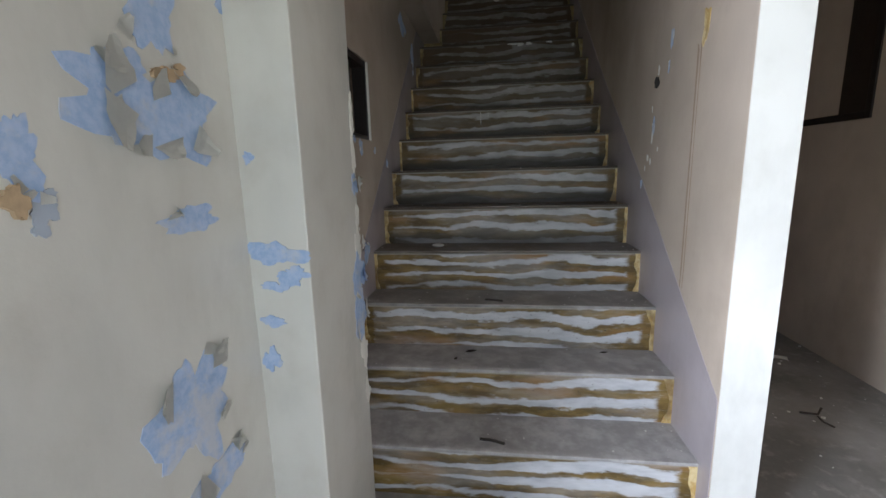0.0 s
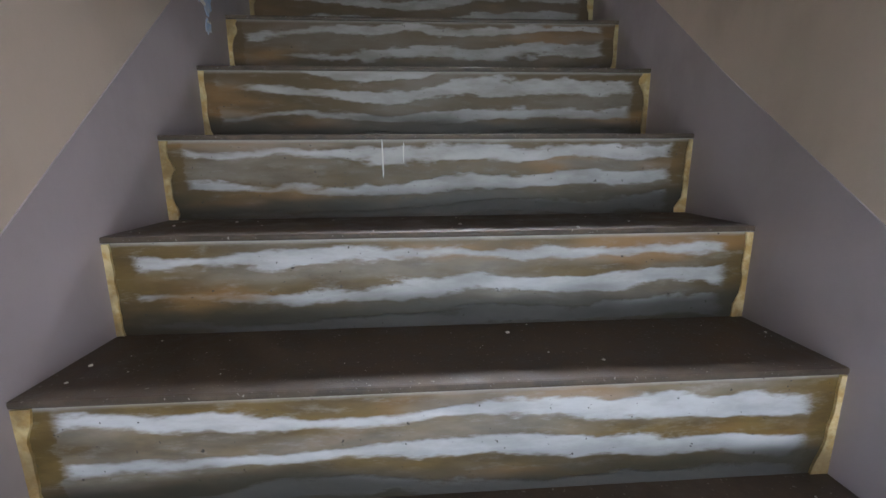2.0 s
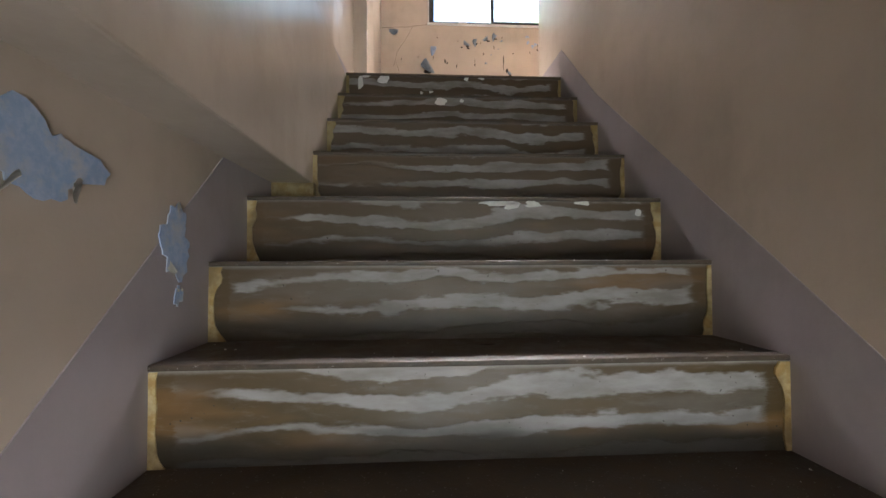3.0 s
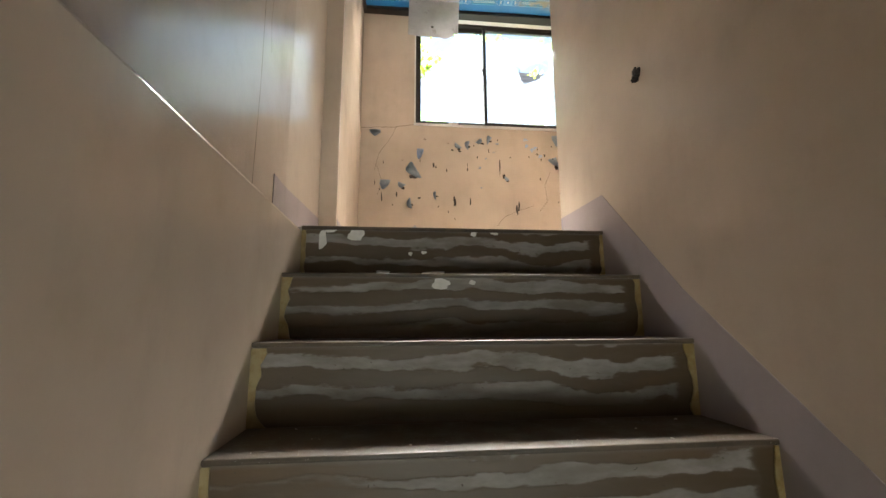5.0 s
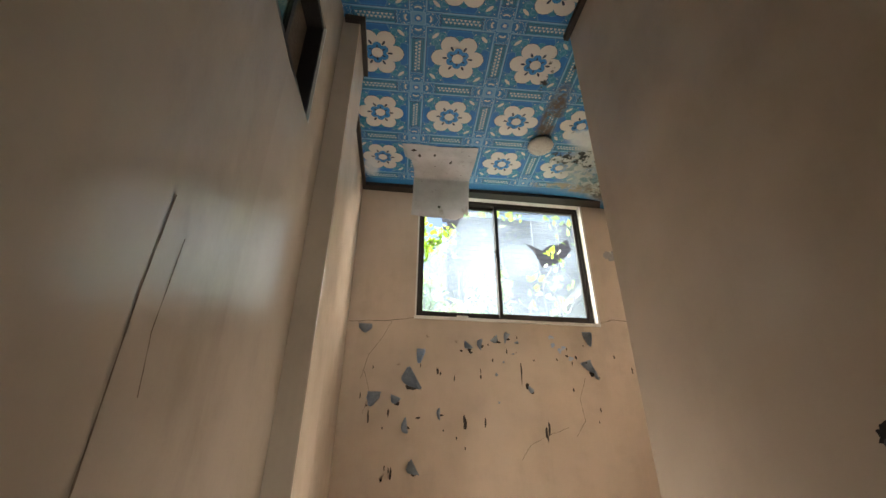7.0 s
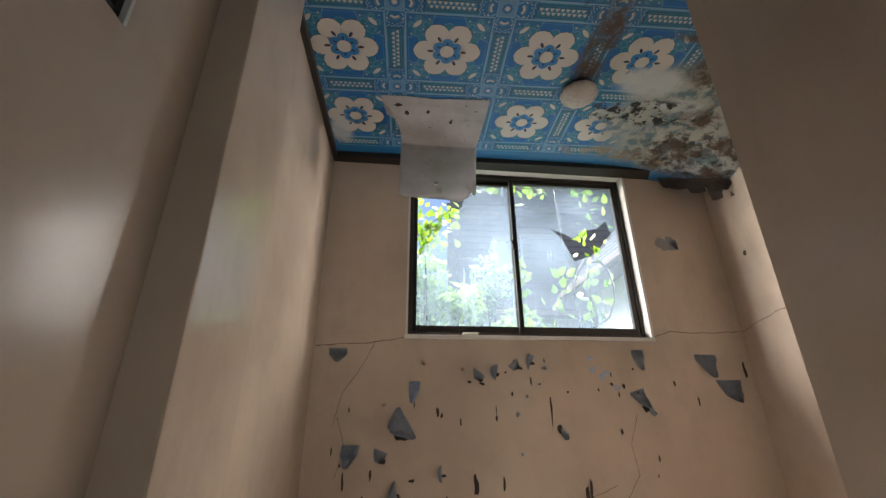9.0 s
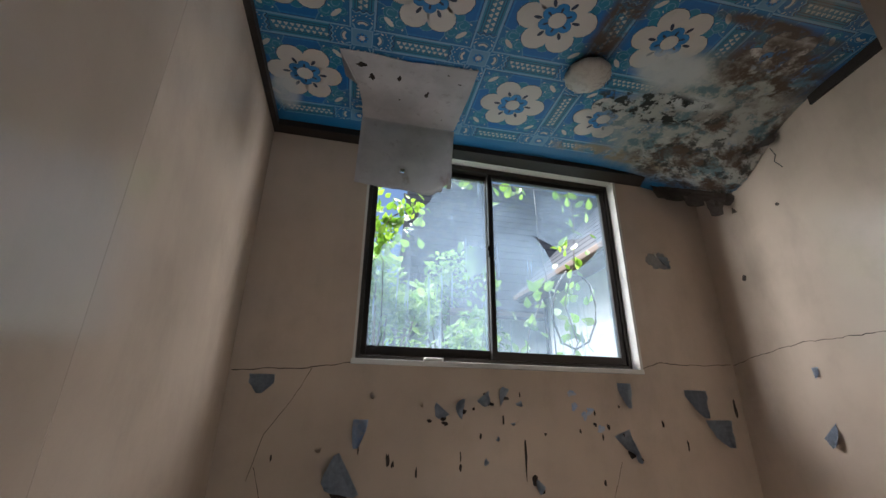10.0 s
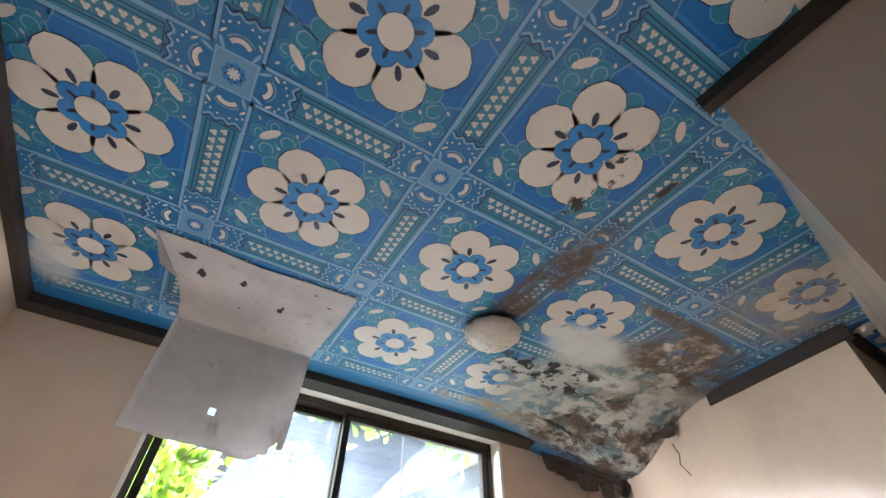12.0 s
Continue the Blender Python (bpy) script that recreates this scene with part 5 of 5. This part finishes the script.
for _ in range(140):
    crumb(rnd.uniform(0.8, 1.95), rnd.uniform(1.3, 4.5), 0, 0.002 + 0.009 * rnd.random() ** 3)
for _ in range(60):
    crumb(rnd.uniform(-0.56, -0.515), rnd.uniform(3.4, 4.6), LEDGE, 0.0015 + 0.004 * rnd.random())
me = bpy.data.meshes.new("plaster_crumbs")
me.from_pydata([true_up(v) for v in verts], [], faces)
me.materials.append(CHIP)
tagged(new("plaster_crumbs", me), "pale crumbs of plaster and paint on the floors", "debris", kind="stuff")
TWIG = plain("dark_twig", (0.045, 0.035, 0.028), 0.8)
for pts, r in (([(-0.08, 1.90, 3 * RISE + 0.005), (-0.05, 1.895, 3 * RISE + 0.006), (0.0, 1.885, 3 * RISE + 0.004)], 0.004),
               ([(-0.09, 1.44, RISE + 0.006), (-0.05, 1.435, RISE + 0.007), (0.0, 1.42, RISE + 0.005)], 0.005),
               ([(1.40, 2.05, 0.01), (1.46, 2.02, 0.02), (1.50, 2.06, 0.03)], 0.005),
               ([(1.46, 2.02, 0.01), (1.44, 1.96, 0.02), (1.47, 1.93, 0.012)], 0.004)):
    tagged(mesh_object("twig", tube(pts, r), TWIG), "short dark twig lying on the floor", "twig", "litter on the floor")
stick = tagged(mesh_object("stick", tube([(1.42, 2.80, 0.012), (1.60, 2.70, 0.012), (1.72, 2.66, 0.01)], 0.011), plain("pale_wood_stick", (0.34, 0.31, 0.27), 0.8)), "pale grey stick on the side-room floor", "stick")


def dead_leaf(x, y, z, r, a):
    bm = bmesh.new()
    vs = [bm.verts.new((u * r, v * r, 0.25 * r * abs(v) + 0.1 * r * u * u)) for u, v in ((-1, 0), (-0.3, 0.5), (0.5, 0.38), (1.1, 0), (0.5, -0.42), (-0.3, -0.45))]
    c = bm.verts.new((0.1 * r, 0, 0.004))
    for i in range(6):
        bm.faces.new((c, vs[i], vs[(i + 1) % 6]))
    bmesh.ops.solidify(bm, geom=bm.faces[:], thickness=0.001)
    bmesh.ops.transform(bm, matrix=pose(x, y, z + 0.0015, 0, 0, a), verts=bm.verts)
    return tagged(mesh_object("dead_leaf", bm, TWIG), "shrivelled dark leaf lying on a step", "leaf", "litter on the floor")


dead_leaf(-0.14, 1.775, 2 * RISE, 0.026, 20), dead_leaf(-0.20, 1.70, 2 * RISE, 0.014, 80), dead_leaf(0.03, 3.35, 9 * RISE, 0.02, 10), dead_leaf(0.43, 1.80, 2 * RISE, 0.02, 200)
pebble = bmesh.new()
bmesh.ops.create_icosphere(pebble, subdivisions=2, radius=0.022, matrix=pose(-0.33, 2.19, 4 * RISE + 0.009) @ Matrix.Diagonal((1.5, 0.9, 0.45, 1)))
tagged(mesh_object("plaster_lump", pebble, CHIP, smooth=True), "pale lump of plaster lying on a step", "plaster lump")

# ---- outdoors ----
INDOORS[0] = False


def foliage(name, a, b, trans=0.35):
    """Leaf: diffuse with light shining through, tone varied leaf by leaf."""
    n = Nodes(name)
    col = n.mix(n.island(), a, b)
    t = n.tree.nodes.new("ShaderNodeBsdfTranslucent")
    n.link(n.mix(n.island(), tuple(min(1, 1.5 * v) for v in a), tuple(min(1, 1.5 * v) for v in b)), t.inputs[0])
    m = n.tree.nodes.new("ShaderNodeMixShader")
    m.inputs[0].default_value = trans
    n.done(col, 0.5)
    n.link(n.bsdf.outputs[0], m.inputs[1]), n.link(t.outputs[0], m.inputs[2]), n.link(m.outputs[0], n.out.inputs[0])
    return n.mat


VINE = foliage("vine_leaf", (0.10, 0.22, 0.02), (0.22, 0.36, 0.05), 0.45)
BUSH = foliage("bush_leaf", (0.10, 0.19, 0.05), (0.24, 0.36, 0.10))
GRASS = plain("grass_ground", (0.07, 0.12, 0.03), 0.9, spread=0.5, scale=3, relief=0.6)
BARK = plain("bark", (0.10, 0.08, 0.06), 0.9, spread=0.4, scale=20, relief=0.6)
structure("ground", boxes((-900, 900, -900, 900, -0.40, -0.16)), GRASS, "rough green ground outside the house", "ground")


def leaf_cloud(rnd, n, blobs, size):
    """n leaves thrown round the given blobs (x, y, z, radius), each a folded diamond."""
    v, f = [], []
    weights = [b[3] ** 2 for b in blobs]
    for _ in range(n):
        b = rnd.choices(blobs, weights)[0]
        d = Vector((rnd.gauss(0, 1), rnd.gauss(0, 1), rnd.gauss(0, 1))).normalized() * b[3] * rnd.random() ** 0.45
        c = Vector(b[:3]) + d
        m = Euler((rnd.uniform(-0.9, 0.9), rnd.uniform(-0.9, 0.9), rnd.uniform(0, 6.28))).to_matrix()
        s = size * rnd.uniform(0.6, 1.3)
        k = len(v)
        for p in ((-1, 0, 0), (-0.25, 0.45, 0.12), (0.45, 0.38, 0.12), (1, 0, -0.1), (0.45, -0.38, 0.12), (-0.25, -0.45, 0.12)):
            v.append(c + m @ (Vector(p) * s))
        f += [(k, k + 1, k + 2, k + 3), (k, k + 3, k + 4, k + 5)]
    return v, f


def tree(x, y, h, r, seed, n=2600, size=0.10, label="leafy green tree behind the house"):
    rnd = random.Random(seed)
    t = tagged(new("tree"), label, "tree", "trees behind the house")
    t.location = (x, y, -0.16)
    trunk = [(0, 0, 0), (0.1, 0.05, h * 0.3), (-0.05, 0.1, h * 0.6), (0.05, 0, h * 0.92)]
    part("trunk", tube(trunk, lambda s: 0.10 * (1.15 - s), 8), BARK, t, "", True)
    blobs = []
    for i in range(15):
        a, q, z = rnd.uniform(0, 6.28), r * rnd.uniform(0.2, 1.0), h * rnd.uniform(0.35, 1.0)
        q *= 1.1 - 0.5 * (z / h)
        end = (q * math.cos(a), q * math.sin(a), z)
        blobs.append((*end, r * rnd.uniform(0.25, 0.45)))
        part("limb", tube([(0, 0.05, z * 0.6), (end[0] * 0.5, end[1] * 0.5, z * 0.85), end], lambda s: 0.035 * (1.2 - s), 5), BARK, t)
    v, f = leaf_cloud(rnd, n, blobs, size)
    me = bpy.data.meshes.new("crown")
    me.from_pydata(v, [], f)
    me.materials.append(BUSH)
    new("crown", me).parent = t
    return t


for i, (x, y, h, r) in enumerate(((-0.45, 10.9, 7.3, 1.2), (-1.5, 11.0, 7.4, 1.4), (0.6, 11.8, 6.7, 1.4), (2.0, 12.9, 7.0, 1.3), (-3.2, 12.5, 7.8, 1.8), (0.35, 9.9, 5.9, 1.0), (1.6, 10.6, 5.6, 0.9), (-0.7, 9.6, 6.0, 0.9))):
    tree(x, y, h, r, 600 + i, 2400, 0.085)

PLASTER = plain("white_house_plaster", (0.60, 0.60, 0.60), 0.8, spread=0.06, scale=5)
EAVE = plain("brown_eave", (0.11, 0.08, 0.065), 0.7, spread=0.2)
SLATE = plain("dark_roof_slate", (0.030, 0.034, 0.042), 0.85, spread=0.4, scale=6)


def roof_courses(width, run, rise, rows, across):
    """Courses of slates stepping up a slope from (0, 0, 0): width along y, run along x."""
    v, f = [], []
    for j in range(rows):
        x0, x1, z0, z1 = run * j / rows, run * (j + 1.15) / rows, rise * j / rows, rise * (j + 1.15) / rows
        for i in range(across + 1):
            y0 = width * (i - 0.5 * (j % 2)) / across
            y1 = y0 + 0.96 * width / across
            k = len(v)
            v += [(x0, y0, z0 + 0.025), (x0, y1, z0 + 0.025), (x1, y1, z1), (x1, y0, z1), (x0, y0, z0), (x0, y1, z0)]
            f += [(k, k + 3, k + 2, k + 1), (k, k + 1, k + 5, k + 4)]
    me = bpy.data.meshes.new("slate")
    me.from_pydata(v, [], f)
    me.materials.append(SLATE)
    return me


house = tagged(new("house"), "white-walled neighbouring house with dark slate roof", "house")
house.location = (4.15, 7.9, -0.16)
part("wall", boxes((0.0, 8.5, -0.5, 4.9, 0, 6.75)), PLASTER, house)
part("eave", boxes((-0.42, 0.0, -0.9, 5.3, 6.62, 6.74), bevel=0.01), EAVE, house, "brown boarded eave")
part("gutter", boxes((-0.54, -0.43, -0.9, 5.3, 6.66, 6.77), bevel=0.02), EAVE, house, "brown rain gutter")
part("roof", prism(1, [(-0.45, 6.76), (9.0, 6.76), (4.4, 11.9)], -0.9, 5.3), SLATE, house)
slates = new("slate", roof_courses(6.2, 4.85, 5.14, 20, 22))
slates.parent, slates.location = house, (-0.46, -0.9, 6.77)
tagged(slates, kind="stuff")
part("downpipe", tube([(-0.06, 4.75, 6.65), (-0.06, 4.75, 3.0), (-0.06, 4.75, 0.2)], 0.04), ALU, house, "dark rain pipe")

back_house = tagged(new("house"), "large house with a dark slate roof behind the trees", "house")
back_house.location = (2.2, 15.0, -0.16)
part("wall", boxes((0.3, 9.0, 0.4, 8.0, 0, 6.9)), PLASTER, back_house)
part("eave", boxes((-0.1, 9.5, 0.0, 0.4, 6.75, 6.88), bevel=0.01), EAVE, back_house, "brown boarded eave")
part("roof", prism(0, [(0.0, 6.9), (8.6, 6.9), (4.4, 13.4)], -0.1, 9.5), SLATE, back_house)
slates = new("slate", roof_courses(9.6, 4.4, 6.5, 20, 26))
slates.parent, slates.matrix_basis = back_house, pose(9.5, -0.01, 6.91, 0, 0, 90)
tagged(slates, kind="stuff")

# vine over the window
vine = tagged(new("vine"), "bright green climbing vine hanging over the window", "vine")
bm = bmesh.new()
pts = [(-1.0, 0, 0.02), (-0.75, 0.42, 0.06), (-0.35, 0.62, 0.10), (0.1, 0.52, 0.10), (0.6, 0.28, 0.06), (1.1, 0.0, -0.05), (0.6, -0.28, 0.06), (0.1, -0.52, 0.10), (-0.35, -0.62, 0.10), (-0.75, -0.42, 0.06)]
ring_v = [bm.verts.new(p) for p in pts]
heart = bm.verts.new((-0.6, 0, 0))
spine = bm.verts.new((0.2, 0, 0))
for i in range(10):
    a, b = ring_v[i], ring_v[(i + 1) % 10]
    bm.faces.new((heart if i < 3 or i > 6 else spine, a, b))
bm.faces.new((heart, ring_v[3], spine)), bm.faces.new((heart, spine, ring_v[7]))
leaf_mesh = bpy.data.meshes.new("leaf")
bm.to_mesh(leaf_mesh), bm.free()


def vine_leaf_material():
    n = Nodes("bright_vine_leaf")
    col = n.mix(n.random(), (0.05, 0.12, 0.012), (0.13, 0.22, 0.03))
    t = n.tree.nodes.new("ShaderNodeBsdfTranslucent")
    n.link(n.mix(n.random(), (0.10, 0.22, 0.012), (0.22, 0.36, 0.04)), t.inputs[0])
    m = n.tree.nodes.new("ShaderNodeMixShader")
    m.inputs[0].default_value = 0.5
    n.done(col, 0.45)
    n.link(n.bsdf.outputs[0], m.inputs[1]), n.link(t.outputs[0], m.inputs[2]), n.link(m.outputs[0], n.out.inputs[0])
    return n.mat


leaf_mesh.materials.append(vine_leaf_material())
rnd = random.Random(31)


def vine_leaves(line, n, size, spread):
    line = [true_up(p) for p in line]
    pts = line
    part("stem", tube(line, 0.004, 5), BARK, vine)
    for i in range(n):
        t = rnd.random() * (len(pts) - 1)
        k = min(int(t), len(pts) - 2)
        p = pts[k].lerp(pts[k + 1], t - k) + Vector((rnd.gauss(0, spread), rnd.uniform(-0.02, 0.06), rnd.gauss(0, spread)))
        o = new("leaf", leaf_mesh)
        o.parent = vine
        s = size * rnd.uniform(0.55, 1.2)
        o.matrix_basis = Matrix.LocRotScale(p, Euler((rnd.uniform(0.6, 2.0), rnd.uniform(-0.6, 0.6), rnd.uniform(-0.9, 0.9))) , (s, s, s)) @ Matrix.Rotation(rnd.uniform(0.6, 2.5), 4, "Z")


vine_leaves([(1.25, 6.95, 5.75), (1.30, 6.96, 5.4), (1.28, 6.98, 5.1), (1.20, 7.0, 4.85), (1.25, 6.98, 4.6), (1.15, 7.0, 4.4)], 85, 0.042, 0.07)
vine_leaves([(-0.2, 6.98, 5.62), (0.3, 6.97, 5.58), (0.8, 6.97, 5.60), (1.3, 6.96, 5.62)], 50, 0.040, 0.045)
vine_leaves([(-0.15, 7.22, 5.62), (0.02, 7.22, 5.50), (0.06, 7.22, 5.22), (0.14, 7.22, 5.40), (0.30, 7.22, 5.52)], 170, 0.036, 0.075)
vine_leaves([(0.70, 7.4, 5.3), (0.82, 7.42, 5.1), (0.85, 7.4, 4.9), (0.80, 7.4, 4.6), (0.9, 7.4, 4.4)], 70, 0.035, 0.07)
vine_leaves([(1.0, 7.2, 4.4), (1.05, 7.2, 4.7), (1.15, 7.2, 4.9)], 16, 0.04, 0.06)

# black cable loop and thin cord hanging outside the window
loop = [(1.17, 6.82, 4.93), (1.106, 6.82, 4.84), (1.07, 6.82, 4.74), (1.065, 6.82, 4.62), (1.10, 6.82, 4.51), (1.186, 6.82, 4.477), (1.27, 6.82, 4.524), (1.327, 6.82, 4.636), (1.34, 6.82, 4.742), (1.318, 6.82, 4.858), (1.27, 6.82, 4.904), (1.21, 6.82, 4.906)]
tagged(mesh_object("cable_loop", tube(loop, 0.006), BLACK_WIRE, smooth=True), "loop of black cable hanging outside the window", "cable")
cord = [(1.04, 6.9, 5.75), (1.052, 6.9, 5.172), (1.069, 6.9, 5.016), (1.095, 6.9, 4.812), (1.102, 6.9, 4.636), (1.109, 6.9, 4.30)]
tagged(mesh_object("cord", tube(cord, 0.0035), BLACK_WIRE, smooth=True), "thin dark cord hanging outside the window", "cord")
